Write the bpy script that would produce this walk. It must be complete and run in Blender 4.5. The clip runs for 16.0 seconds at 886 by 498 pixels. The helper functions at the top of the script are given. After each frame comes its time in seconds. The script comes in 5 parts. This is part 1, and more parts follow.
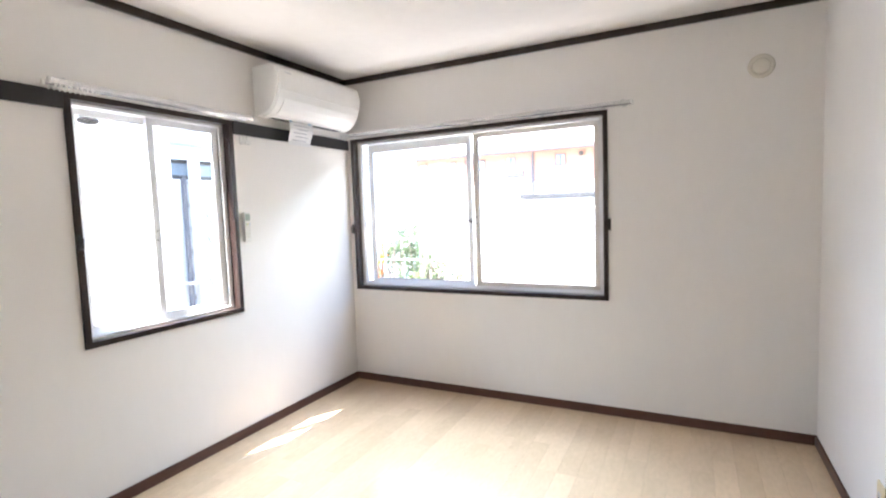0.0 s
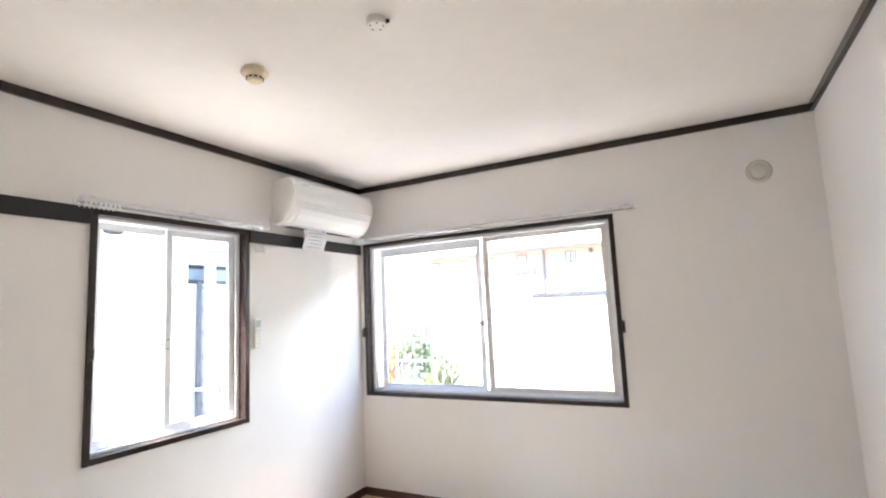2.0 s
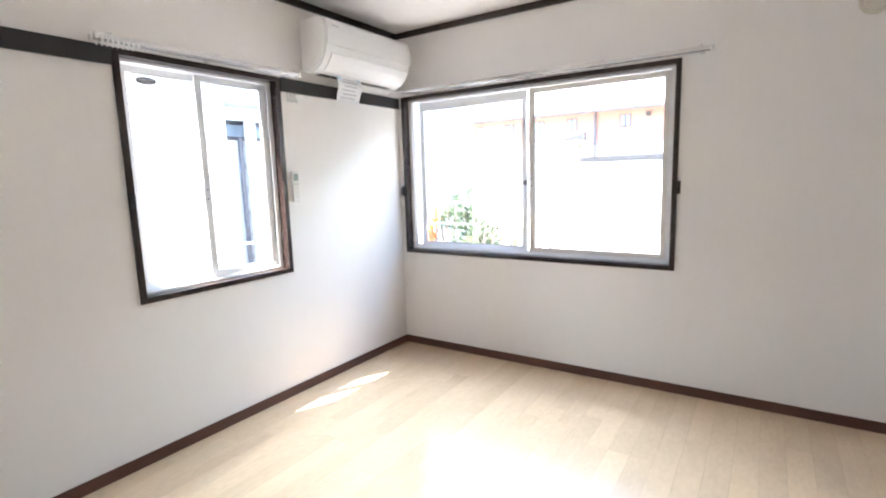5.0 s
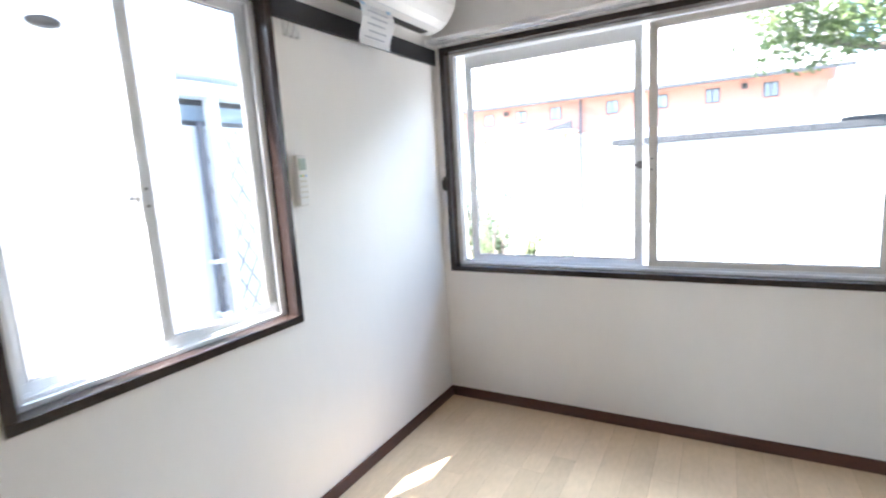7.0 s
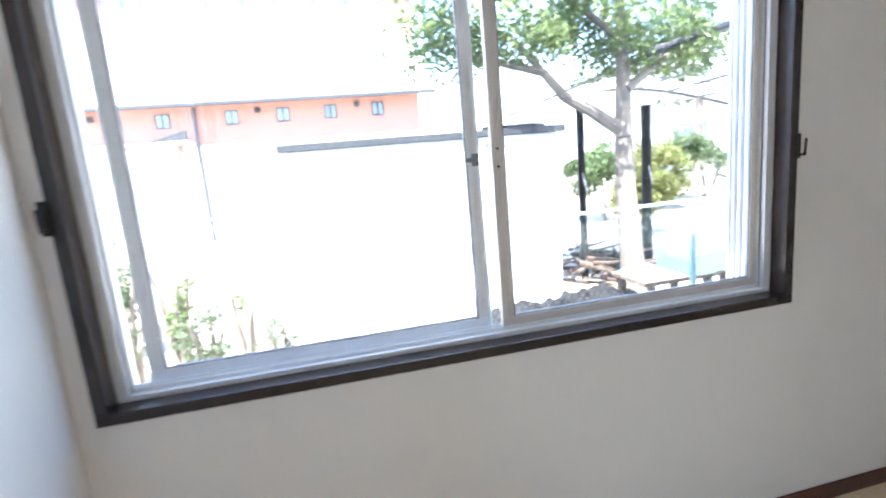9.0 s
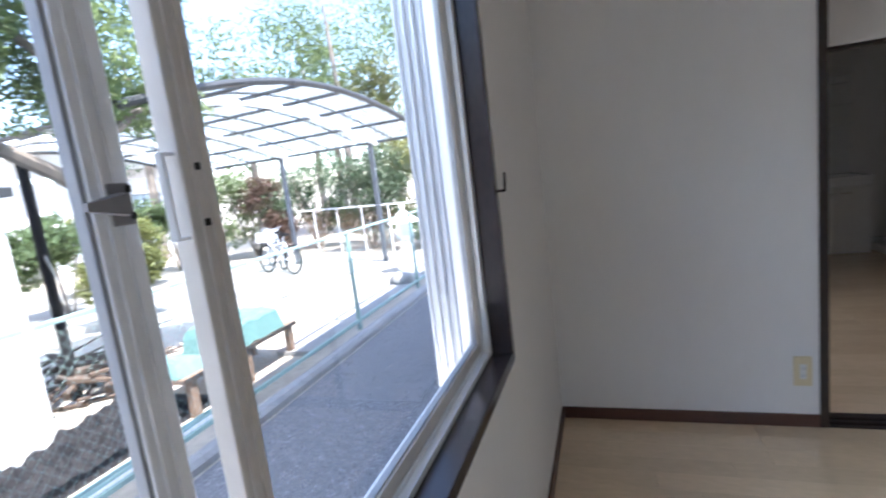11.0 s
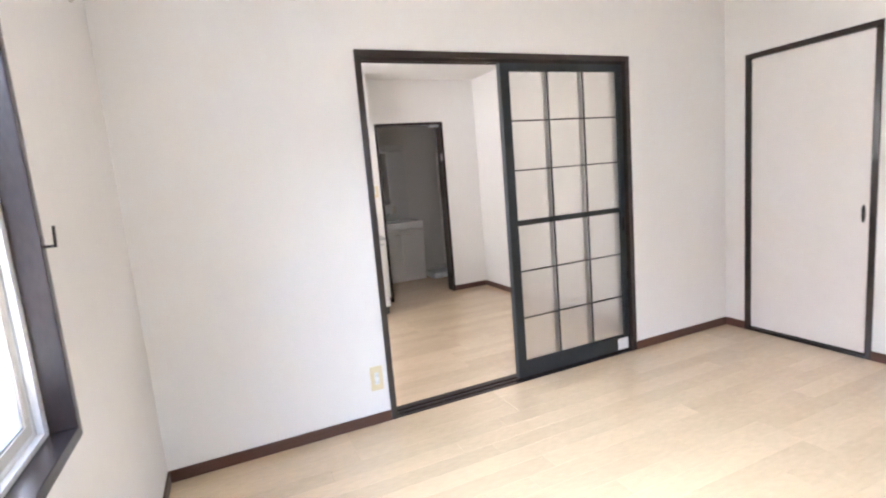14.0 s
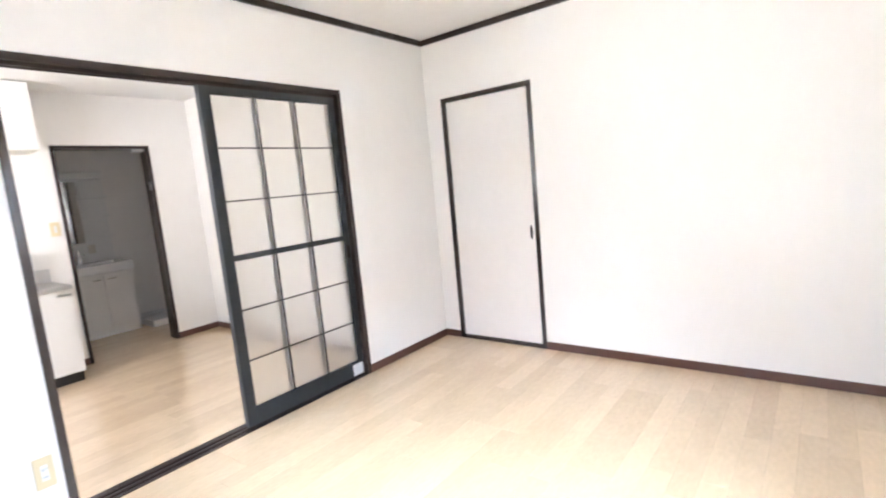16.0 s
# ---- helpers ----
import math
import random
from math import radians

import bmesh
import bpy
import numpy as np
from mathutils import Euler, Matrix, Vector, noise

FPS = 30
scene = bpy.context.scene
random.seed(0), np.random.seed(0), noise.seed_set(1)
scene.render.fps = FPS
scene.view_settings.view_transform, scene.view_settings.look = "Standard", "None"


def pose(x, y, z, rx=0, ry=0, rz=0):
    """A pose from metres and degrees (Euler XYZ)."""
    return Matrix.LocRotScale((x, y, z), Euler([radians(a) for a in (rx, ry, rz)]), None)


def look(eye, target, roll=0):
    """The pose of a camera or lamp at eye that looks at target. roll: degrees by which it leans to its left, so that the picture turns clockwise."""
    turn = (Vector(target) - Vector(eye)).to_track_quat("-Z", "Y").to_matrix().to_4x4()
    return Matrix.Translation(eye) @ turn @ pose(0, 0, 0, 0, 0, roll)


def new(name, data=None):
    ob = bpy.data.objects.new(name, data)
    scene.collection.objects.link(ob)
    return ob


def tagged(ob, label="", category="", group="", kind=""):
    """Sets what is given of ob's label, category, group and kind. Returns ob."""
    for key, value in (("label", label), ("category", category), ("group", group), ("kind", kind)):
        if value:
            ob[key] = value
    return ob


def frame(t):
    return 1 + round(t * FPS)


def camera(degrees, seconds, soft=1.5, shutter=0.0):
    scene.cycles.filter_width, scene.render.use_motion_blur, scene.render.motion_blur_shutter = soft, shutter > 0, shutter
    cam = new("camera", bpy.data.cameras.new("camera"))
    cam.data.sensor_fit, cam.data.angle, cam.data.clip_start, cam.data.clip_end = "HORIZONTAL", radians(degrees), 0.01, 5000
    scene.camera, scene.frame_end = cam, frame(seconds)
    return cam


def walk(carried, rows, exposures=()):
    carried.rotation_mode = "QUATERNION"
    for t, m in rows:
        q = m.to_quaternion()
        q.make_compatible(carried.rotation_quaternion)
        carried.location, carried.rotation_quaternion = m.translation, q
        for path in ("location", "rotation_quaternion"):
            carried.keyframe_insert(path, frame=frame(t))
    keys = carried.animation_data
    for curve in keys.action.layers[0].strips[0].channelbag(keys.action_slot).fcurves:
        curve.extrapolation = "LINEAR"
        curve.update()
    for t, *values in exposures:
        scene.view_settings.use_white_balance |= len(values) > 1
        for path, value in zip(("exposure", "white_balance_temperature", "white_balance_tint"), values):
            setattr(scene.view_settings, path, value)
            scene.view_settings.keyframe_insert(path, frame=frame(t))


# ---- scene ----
cam = camera(83.8, 16.0, 2.0, 0.3)
PATH = [
    (0, (2.525, -3.323, 1.391), (1.627, -1.543, 1.236), -2.0),
    (0.5, (2.522, -3.319, 1.409), (1.621, -1.534, 1.411), -2.3),
    (1, (2.53, -3.319, 1.421), (1.616, -1.545, 1.554), -2.4),
    (1.5, (2.53, -3.316, 1.432), (1.61, -1.554, 1.653), -2.6),
    (2, (2.537, -3.317, 1.433), (1.613, -1.56, 1.671), -2.7),
    (2.5, (2.529, -3.308, 1.427), (1.598, -1.544, 1.576), -2.7),
    (3, (2.519, -3.308, 1.419), (1.586, -1.538, 1.429), -2.6),
    (3.5, (2.517, -3.301, 1.407), (1.58, -1.537, 1.29), -2.5),
    (4, (2.521, -3.29, 1.392), (1.577, -1.54, 1.172), -2.3),
    (4.5, (2.509, -3.266, 1.376), (1.507, -1.556, 1.11), -2.1),
    (4.7, (2.521, -3.245, 1.369), (1.443, -1.582, 1.098), -1.9),
    (6.8, (1.529, -2.54, 1.358), (0.428, -0.905, 1.019), -1.6),
    (7, (1.386, -2.465, 1.331), (0.412, -0.745, 1.024), -3.5),
    (7.5, (1.115, -2.18, 1.314), (0.4, -0.34, 0.991), -4.6),
    (8, (0.885, -1.89, 1.325), (0.371, 0.014, 0.994), -4.5),
    (8.5, (0.666, -1.599, 1.335), (0.713, 0.373, 1.005), -4.7),
    (8.7, (0.622, -1.468, 1.322), (0.825, 0.492, 0.981), -4.8),
    (10.8, (0.752, -0.272, 1.304), (2.550, 0.547, 0.996), -7.0),
    (11, (0.748, -0.278, 1.302), (2.622, 0.355, 1.003), -7.0),
    (11.5, (0.730, -0.264, 1.298), (2.706, -0.141, 1.010), -6.5),
    (12, (0.630, -0.297, 1.324), (2.606, -0.434, 1.047), -4.8),
    (12.5, (0.61, -0.312, 1.328), (2.57, -0.6, 1.054), -4.2),
    (13, (0.61, -0.355, 1.323), (2.529, -0.848, 1.047), -4.3),
    (13.5, (0.607, -0.378, 1.32), (2.483, -1.013, 1.04), -4.7),
    (14, (0.607, -0.401, 1.322), (2.421, -1.193, 1.036), -4.9),
    (14.5, (0.619, -0.444, 1.307), (2.33, -1.439, 1.023), -5.0),
    (15, (0.597, -0.492, 1.307), (2.181, -1.68, 1.026), -5.1),
    (15.5, (0.572, -0.537, 1.31), (1.994, -1.917, 1.035), -5.2),
    (16, (0.554, -0.584, 1.316), (1.773, -2.148, 1.053), -5.3),
]

EXPOSURES = [(0.0, 4.30, 6500, 16), (4.0, 4.30, 6500, 16), (7.0, 3.97, 6150, 13), (8.5, 3.87, 6000, 12), (10.8, 2.75, 5950, 14), (11.5, 3.05, 6150, 16), (12.0, 3.68, 6300, 17), (12.5, 4.18, 6400, 17), (14.0, 4.77, 6430, 17), (16.0, 5.13, 6330, 15)]
walk(cam, [(t, look(eye, target, roll)) for t, eye, target, roll in PATH], EXPOSURES)

# ---- world, sun ----
SUN_WAY = Vector((0.215, 0.43, -1.0)).normalized()
world = bpy.data.worlds.new("sky")
scene.world = world
world.use_nodes = True
wn = world.node_tree
sky = wn.nodes.new("ShaderNodeTexSky")
sky.sky_type, sky.sun_disc = "NISHITA", False
sky.sun_elevation = math.asin(-SUN_WAY.z)
sky.sun_rotation = math.atan2(-SUN_WAY.x, -SUN_WAY.y)
wn.nodes["Background"].inputs["Strength"].default_value = 0.11
wn.links.new(sky.outputs[0], wn.nodes["Background"].inputs["Color"])
sun = new("sun", bpy.data.lights.new("sun", "SUN"))
sun.data.energy, sun.data.angle, sun.data.color = 3.0, radians(0.5), (1.0, 0.95, 0.87)
sun.matrix_world = look((0, 0, 20), Vector((0, 0, 20)) + SUN_WAY)


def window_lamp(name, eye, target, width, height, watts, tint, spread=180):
    """Added unseen lamp standing in for a window's daylight: from the sky under the eaves, or thrown up by the sunlit
    ground.
    """
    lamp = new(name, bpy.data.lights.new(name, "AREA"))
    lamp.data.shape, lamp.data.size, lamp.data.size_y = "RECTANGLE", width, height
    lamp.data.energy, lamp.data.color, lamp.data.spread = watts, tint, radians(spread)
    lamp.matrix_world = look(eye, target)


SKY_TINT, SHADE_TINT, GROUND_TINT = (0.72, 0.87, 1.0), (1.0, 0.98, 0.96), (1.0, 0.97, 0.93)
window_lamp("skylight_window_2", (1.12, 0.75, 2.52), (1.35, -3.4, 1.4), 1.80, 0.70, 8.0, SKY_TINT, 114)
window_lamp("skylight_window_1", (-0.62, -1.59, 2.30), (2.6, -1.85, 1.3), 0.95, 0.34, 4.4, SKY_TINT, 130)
# Fill lamp added in an unseen wall opening to brighten the kitchen.
window_lamp("fill_light_kitchen", (4.5, 0.075, 1.52), (4.6, -3.0, 1.52), 1.1, 0.80, 1.2, SHADE_TINT)
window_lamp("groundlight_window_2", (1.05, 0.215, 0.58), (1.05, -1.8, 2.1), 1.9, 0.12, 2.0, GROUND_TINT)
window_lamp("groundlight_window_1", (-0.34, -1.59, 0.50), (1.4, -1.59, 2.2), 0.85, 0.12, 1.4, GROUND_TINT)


# ---- materials ----
def mat(name, color, rough=0.5, metal=0.0, vary=0.06, scale=8.0, bump=0.0, bump_scale=200.0, stretch=(1, 1, 1), spread=0.0, spec=0.5):
    """A principled material: colour varied at two scales, roughness varied, fine bump; spread varies it from piece to piece."""
    m = bpy.data.materials.new(name)
    m.use_nodes = True
    nt = m.node_tree
    b = nt.nodes["Principled BSDF"]
    b.inputs["Metallic"].default_value = metal
    b.inputs["Specular IOR Level"].default_value = spec
    co = nt.nodes.new("ShaderNodeTexCoord")
    mp = nt.nodes.new("ShaderNodeMapping")
    mp.inputs["Scale"].default_value = stretch
    if spread:
        oi, far, off = nt.nodes.new("ShaderNodeObjectInfo"), nt.nodes.new("ShaderNodeMath"), nt.nodes.new("ShaderNodeVectorMath")
        far.operation, far.inputs[1].default_value, off.operation = "MULTIPLY", 60.0, "ADD"
        nt.links.new(oi.outputs["Random"], far.inputs[0])
        nt.links.new(far.outputs[0], off.inputs[1])
        nt.links.new(co.outputs["Object"], off.inputs[0])
        nt.links.new(off.outputs[0], mp.inputs["Vector"])
    else:
        nt.links.new(co.outputs["Object"], mp.inputs["Vector"])
    n1 = nt.nodes.new("ShaderNodeTexNoise")
    n1.inputs["Scale"].default_value, n1.inputs["Detail"].default_value = scale, 6
    n2 = nt.nodes.new("ShaderNodeTexNoise")
    n2.inputs["Scale"].default_value, n2.inputs["Detail"].default_value = scale * 9, 4
    for n in (n1, n2):
        nt.links.new(mp.outputs[0], n.inputs["Vector"])
    add = nt.nodes.new("ShaderNodeMath")
    add.operation = "ADD"
    nt.links.new(n1.outputs["Fac"], add.inputs[0])
    nt.links.new(n2.outputs["Fac"], add.inputs[1])
    rng = nt.nodes.new("ShaderNodeMapRange")
    rng.inputs["From Min"].default_value, rng.inputs["From Max"].default_value = 0.6, 1.4
    rng.inputs["To Min"].default_value, rng.inputs["To Max"].default_value = 1 - vary, 1 + vary
    nt.links.new(add.outputs[0], rng.inputs["Value"])
    hsv = nt.nodes.new("ShaderNodeHueSaturation")
    hsv.inputs["Color"].default_value = (*color, 1)
    val = rng.outputs[0]
    if spread:
        gi = nt.nodes.new("ShaderNodeNewGeometry")
        s1 = nt.nodes.new("ShaderNodeMath")
        s1.operation = "ADD"
        nt.links.new(oi.outputs["Random"], s1.inputs[0])
        nt.links.new(gi.outputs["Random Per Island"], s1.inputs[1])
        s2 = nt.nodes.new("ShaderNodeMapRange")
        s2.inputs["From Max"].default_value = 2.0
        s2.inputs["To Min"].default_value, s2.inputs["To Max"].default_value = 1 - spread, 1 + spread
        nt.links.new(s1.outputs[0], s2.inputs["Value"])
        mul = nt.nodes.new("ShaderNodeMath")
        mul.operation = "MULTIPLY"
        nt.links.new(val, mul.inputs[0])
        nt.links.new(s2.outputs[0], mul.inputs[1])
        val = mul.outputs[0]
    nt.links.new(val, hsv.inputs["Value"])
    nt.links.new(hsv.outputs[0], b.inputs["Base Color"])
    rr = nt.nodes.new("ShaderNodeMapRange")
    rr.inputs["To Min"].default_value, rr.inputs["To Max"].default_value = max(rough - 0.06, 0.02), min(rough + 0.06, 1)
    nt.links.new(n1.outputs["Fac"], rr.inputs["Value"])
    nt.links.new(rr.outputs[0], b.inputs["Roughness"])
    if bump:
        n3 = nt.nodes.new("ShaderNodeTexNoise")
        n3.inputs["Scale"].default_value, n3.inputs["Detail"].default_value = bump_scale, 3
        nt.links.new(mp.outputs[0], n3.inputs["Vector"])
        bp = nt.nodes.new("ShaderNodeBump")
        bp.inputs["Strength"].default_value, bp.inputs["Distance"].default_value = bump, 0.002
        nt.links.new(n3.outputs["Fac"], bp.inputs["Height"])
        nt.links.new(bp.outputs[0], b.inputs["Normal"])
    return m


def glass_mat(name, tint=(1, 1, 1), rough=0.0):
    """Clear window glass: see-through, with gloss by Fresnel."""
    m = bpy.data.materials.new(name)
    m.use_nodes = True
    nt = m.node_tree
    nt.nodes.remove(nt.nodes["Principled BSDF"])
    tr, gl = nt.nodes.new("ShaderNodeBsdfTransparent"), nt.nodes.new("ShaderNodeBsdfGlossy")
    tr.inputs["Color"].default_value = (*tint, 1)
    gl.inputs["Roughness"].default_value = rough
    fr, mx = nt.nodes.new("ShaderNodeLayerWeight"), nt.nodes.new("ShaderNodeMixShader")
    pw, ad = nt.nodes.new("ShaderNodeMath"), nt.nodes.new("ShaderNodeMath")
    pw.operation, pw.inputs[1].default_value = "POWER", 5.0
    ad.operation, ad.inputs[1].default_value, ad.inputs[2].default_value = "MULTIPLY_ADD", 0.5, 0.03
    fr.inputs["Blend"].default_value = 0.5
    nt.links.new(fr.outputs["Facing"], pw.inputs[0])
    nt.links.new(pw.outputs[0], ad.inputs[0])
    nt.links.new(ad.outputs[0], mx.inputs[0])
    nt.links.new(tr.outputs[0], mx.inputs[1])
    nt.links.new(gl.outputs[0], mx.inputs[2])
    nt.links.new(mx.outputs[0], nt.nodes["Material Output"].inputs["Surface"])
    return m


def frosted_mat(name, color, rough=0.45):
    m = bpy.data.materials.new(name)
    m.use_nodes = True
    b = m.node_tree.nodes["Principled BSDF"]
    b.inputs["Base Color"].default_value = (*color, 1)
    b.inputs["Roughness"].default_value = rough
    b.inputs["Transmission Weight"].default_value = 0.9
    b.inputs["IOR"].default_value = 1.3
    return m


def leaf_mat(name, color, vary=0.35):
    m = mat(name, color, 0.5, 0, 0.15, 3.0, spread=vary)
    nt = m.node_tree
    b = nt.nodes["Principled BSDF"]
    tl, mx = nt.nodes.new("ShaderNodeBsdfTranslucent"), nt.nodes.new("ShaderNodeMixShader")
    src = b.inputs["Base Color"].links[0].from_socket
    nt.links.new(src, tl.inputs["Color"])
    mx.inputs[0].default_value = 0.45
    nt.links.new(b.outputs[0], mx.inputs[1])
    nt.links.new(tl.outputs[0], mx.inputs[2])
    nt.links.new(mx.outputs[0], nt.nodes["Material Output"].inputs["Surface"])
    return m


WALLPAPER = mat("wallpaper", (0.835, 0.815, 0.785), 0.85, 0, 0.015, 2.0, 0.35, 260, (1, 1, 0.35))
CEILING = mat("ceiling_paper", (0.81, 0.79, 0.76), 0.9, 0, 0.03, 1.5, 0.25, 180)
PLANK = mat("maple_plank", (0.735, 0.556, 0.364), 0.20, 0, 0.09, 3.2, 0.02, 90, (1.8, 0.7, 1), spread=0.13, spec=0.6)
PLANK.node_tree.nodes["Principled BSDF"].inputs["Coat Weight"].default_value = 0.8
PLANK.node_tree.nodes["Principled BSDF"].inputs["Coat Roughness"].default_value = 0.17
GROOVE = mat("plank_groove", (0.72, 0.56, 0.38), 0.6)
BASE = mat("baseboard_wood", (0.085, 0.034, 0.022), 0.38, 0, 0.3, 5.0, 0.08, 80, (1, 1, 8))
DARKWOOD = mat("dark_stained_wood", (0.030, 0.020, 0.018), 0.22, 0, 0.3, 4.0, 0.08, 80, (3, 3, 1))
BLACKWOOD = mat("black_stained_beam", (0.015, 0.014, 0.016), 0.4, 0, 0.25, 4.0, 0.08, 60, (3, 1, 3))
SHOJI = mat("black_door_frame", (0.018, 0.022, 0.026), 0.38, 0, 0.2, 5.0, 0.05, 80)
ALU = mat("silver_aluminium", (0.86, 0.88, 0.90), 0.35, 0.12, 0.05, 6.0, 0.03, 120)
# Darker, warmer copy of ALU: the room-side sash's dimmer light put into its colour.
ALU_ROOM_TONE = mat("room_toned_aluminium", (0.72, 0.69, 0.65), 0.42, 0.15, 0.05, 6.0, 0.03, 120)
GASKET = mat("grey_gasket", (0.30, 0.31, 0.32), 0.6)
GLASS = glass_mat("window_glass")
FROST = frosted_mat("frosted_pane", (0.84, 0.82, 0.78), 0.32)
WHITE = mat("white_plastic", (0.82, 0.82, 0.80), 0.22, 0, 0.02, 4.0)
WHITE_MATT = mat("white_door_paper", (0.82, 0.79, 0.76), 0.75, 0, 0.02, 2.0, 0.15, 260)
IVORY = mat("ivory_plastic", (0.72, 0.62, 0.40), 0.4, 0, 0.04, 5.0)
CREAM = mat("cream_plastic", (0.74, 0.63, 0.45), 0.4, 0, 0.06, 8.0)
BEIGE = mat("beige_plastic", (0.66, 0.63, 0.55), 0.45, 0, 0.04, 6.0)
GREY_SLOT = mat("dark_slot", (0.02, 0.02, 0.02), 0.7)
PAPER = mat("paper", (0.80, 0.81, 0.82), 0.8, 0, 0.03, 6.0)
INK = mat("grey_print", (0.50, 0.52, 0.56), 0.8)
BLACK_METAL = mat("black_iron", (0.02, 0.018, 0.016), 0.4, 0.6)
CHROME = mat("chrome", (0.75, 0.76, 0.77), 0.18, 1.0, 0.03)
STEEL = mat("stainless_steel", (0.55, 0.55, 0.55), 0.3, 1.0, 0.05)
BLUE_TAPE = mat("pale_blue_tape", (0.35, 0.55, 0.70), 0.6)
LOCK_METAL = mat("dull_grey_metal", (0.27, 0.27, 0.28), 0.45, 0.3)
CABINET = mat("white_cabinet_laminate", (0.80, 0.79, 0.76), 0.35, 0, 0.02, 3.0)
CERAMIC = mat("white_ceramic", (0.83, 0.83, 0.82), 0.12, 0, 0.01)
MIRROR = mat("mirror", (0.9, 0.9, 0.9), 0.02, 1.0, 0.0)
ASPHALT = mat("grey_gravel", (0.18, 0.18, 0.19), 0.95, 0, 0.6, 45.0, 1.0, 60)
PEBBLE = mat("pebble", (0.31, 0.31, 0.32), 0.9, 0, 0.15, 20.0, spread=0.5)
CONCRETE = mat("concrete", (0.30, 0.30, 0.30), 0.9, 0, 0.2, 3.0, 0.4, 60)
EARTH = mat("pale_ground", (0.42, 0.38, 0.32), 0.95, 0, 0.25, 1.5, 0.6, 30)
FENCE = mat("pale_green_paint", (0.29, 0.43, 0.41), 0.5, 0.1, 0.12, 6.0)
STUCCO = mat("white_stucco", (0.72, 0.74, 0.76), 0.9, 0, 0.06, 2.0, 0.4, 120)
STUCCO_BLUE = mat("pale_blue_stucco", (0.64, 0.74, 0.77), 0.8, 0, 0.05, 2.0)
PORCH_BLUE = mat("blue_grey_panel", (0.64, 0.70, 0.74), 0.7, 0, 0.06, 3.0)
TILE_ROOF = mat("grey_roof_tile", (0.24, 0.24, 0.25), 0.7, 0, 0.2, 6.0, 0.6, 20)
PALE_ROOF = mat("pale_metal_roof", (0.50, 0.50, 0.50), 0.5, 0.2, 0.08, 2.0)
BARK = mat("bark", (0.22, 0.19, 0.16), 0.95, 0, 0.4, 8.0, 1.0, 30, (1, 1, 0.3))
BARK_DARK = mat("dark_cut_branch", (0.09, 0.065, 0.05), 0.9, 0, 0.4, 8.0, 0.6, 30)
LEAF = leaf_mat("leaf_green", (0.17, 0.23, 0.10))
LEAF_DARK = leaf_mat("leaf_dark", (0.09, 0.14, 0.075))
LEAF_YELLOW = leaf_mat("leaf_yellow_green", (0.22, 0.23, 0.08))
ORANGE = leaf_mat("orange_flower", (0.8, 0.25, 0.03))
NET = mat("green_net", (0.11, 0.22, 0.21), 0.7, 0, 0.3, 30.0, 0.8, 40)
OLDWOOD = mat("weathered_wood", (0.20, 0.14, 0.10), 0.9, 0, 0.3, 6.0, 0.4, 50)
BLACK_TARP = mat("black_tarp", (0.014, 0.014, 0.016), 0.7, 0, 0.3, 8.0, 1.0, 15, spec=0.2)
RUST = mat("rusty_mesh", (0.25, 0.13, 0.08), 0.8, 0.3, 0.3, 10.0)


def panel_mat(name, color):
    """Milky clear plastic: partly see-through, partly glowing with the light that passes through it."""
    m = bpy.data.materials.new(name)
    m.use_nodes = True
    nt = m.node_tree
    nt.nodes.remove(nt.nodes["Principled BSDF"])
    tr, tl, mx = nt.nodes.new("ShaderNodeBsdfTransparent"), nt.nodes.new("ShaderNodeBsdfTranslucent"), nt.nodes.new("ShaderNodeMixShader")
    tl.inputs["Color"].default_value = (*color, 1)
    tr.inputs["Color"].default_value = (*color, 1)
    mx.inputs[0].default_value = 0.1
    nt.links.new(tr.outputs[0], mx.inputs[1])
    nt.links.new(tl.outputs[0], mx.inputs[2])
    nt.links.new(mx.outputs[0], nt.nodes["Material Output"].inputs["Surface"])
    return m


CARPORT_PANEL = panel_mat("carport_panel", (0.86, 0.90, 0.93))
CARPORT_FRAME = mat("dark_bronze_frame", (0.05, 0.055, 0.06), 0.5, 0.0)
GUIDE = mat("white_coated_metal", (0.62, 0.64, 0.66), 0.45, 0.1, 0.04, 2.0)
SHED_WHITE = mat("white_painted_metal", (0.80, 0.82, 0.83), 0.5, 0.1, 0.05, 2.0)
DARK_TRIM = mat("dark_grey_trim", (0.04, 0.045, 0.05), 0.55, 0.0)
FAR_GLASS = mat("far_window_glass", (0.22, 0.29, 0.36), 0.08, 0.0, 0.1)
PIPE = mat("grey_pipe", (0.09, 0.10, 0.12), 0.5)


def brick_mat():
    m = mat("red_brick", (0.42, 0.22, 0.17), 0.85, 0, 0.1, 2.0)
    nt = m.node_tree
    b = nt.nodes["Principled BSDF"]
    br = nt.nodes.new("ShaderNodeTexBrick")
    br.inputs["Scale"].default_value = 1.0
    br.inputs["Brick Width"].default_value, br.inputs["Row Height"].default_value = 0.24, 0.08
    br.inputs["Mortar Size"].default_value = 0.008
    br.inputs["Color1"].default_value = (0.39, 0.205, 0.16, 1)
    br.inputs["Color2"].default_value = (0.34, 0.175, 0.135, 1)
    br.inputs["Mortar"].default_value = (0.38, 0.27, 0.23, 1)
    co, mp = nt.nodes.new("ShaderNodeTexCoord"), nt.nodes.new("ShaderNodeMapping")
    mp.inputs["Rotation"].default_value = (radians(90), 0, 0)
    nt.links.new(co.outputs["Object"], mp.inputs["Vector"])
    nt.links.new(mp.outputs[0], br.inputs["Vector"])
    nt.links.new(br.outputs["Color"], b.inputs["Base Color"])
    return m


BRICK = brick_mat()


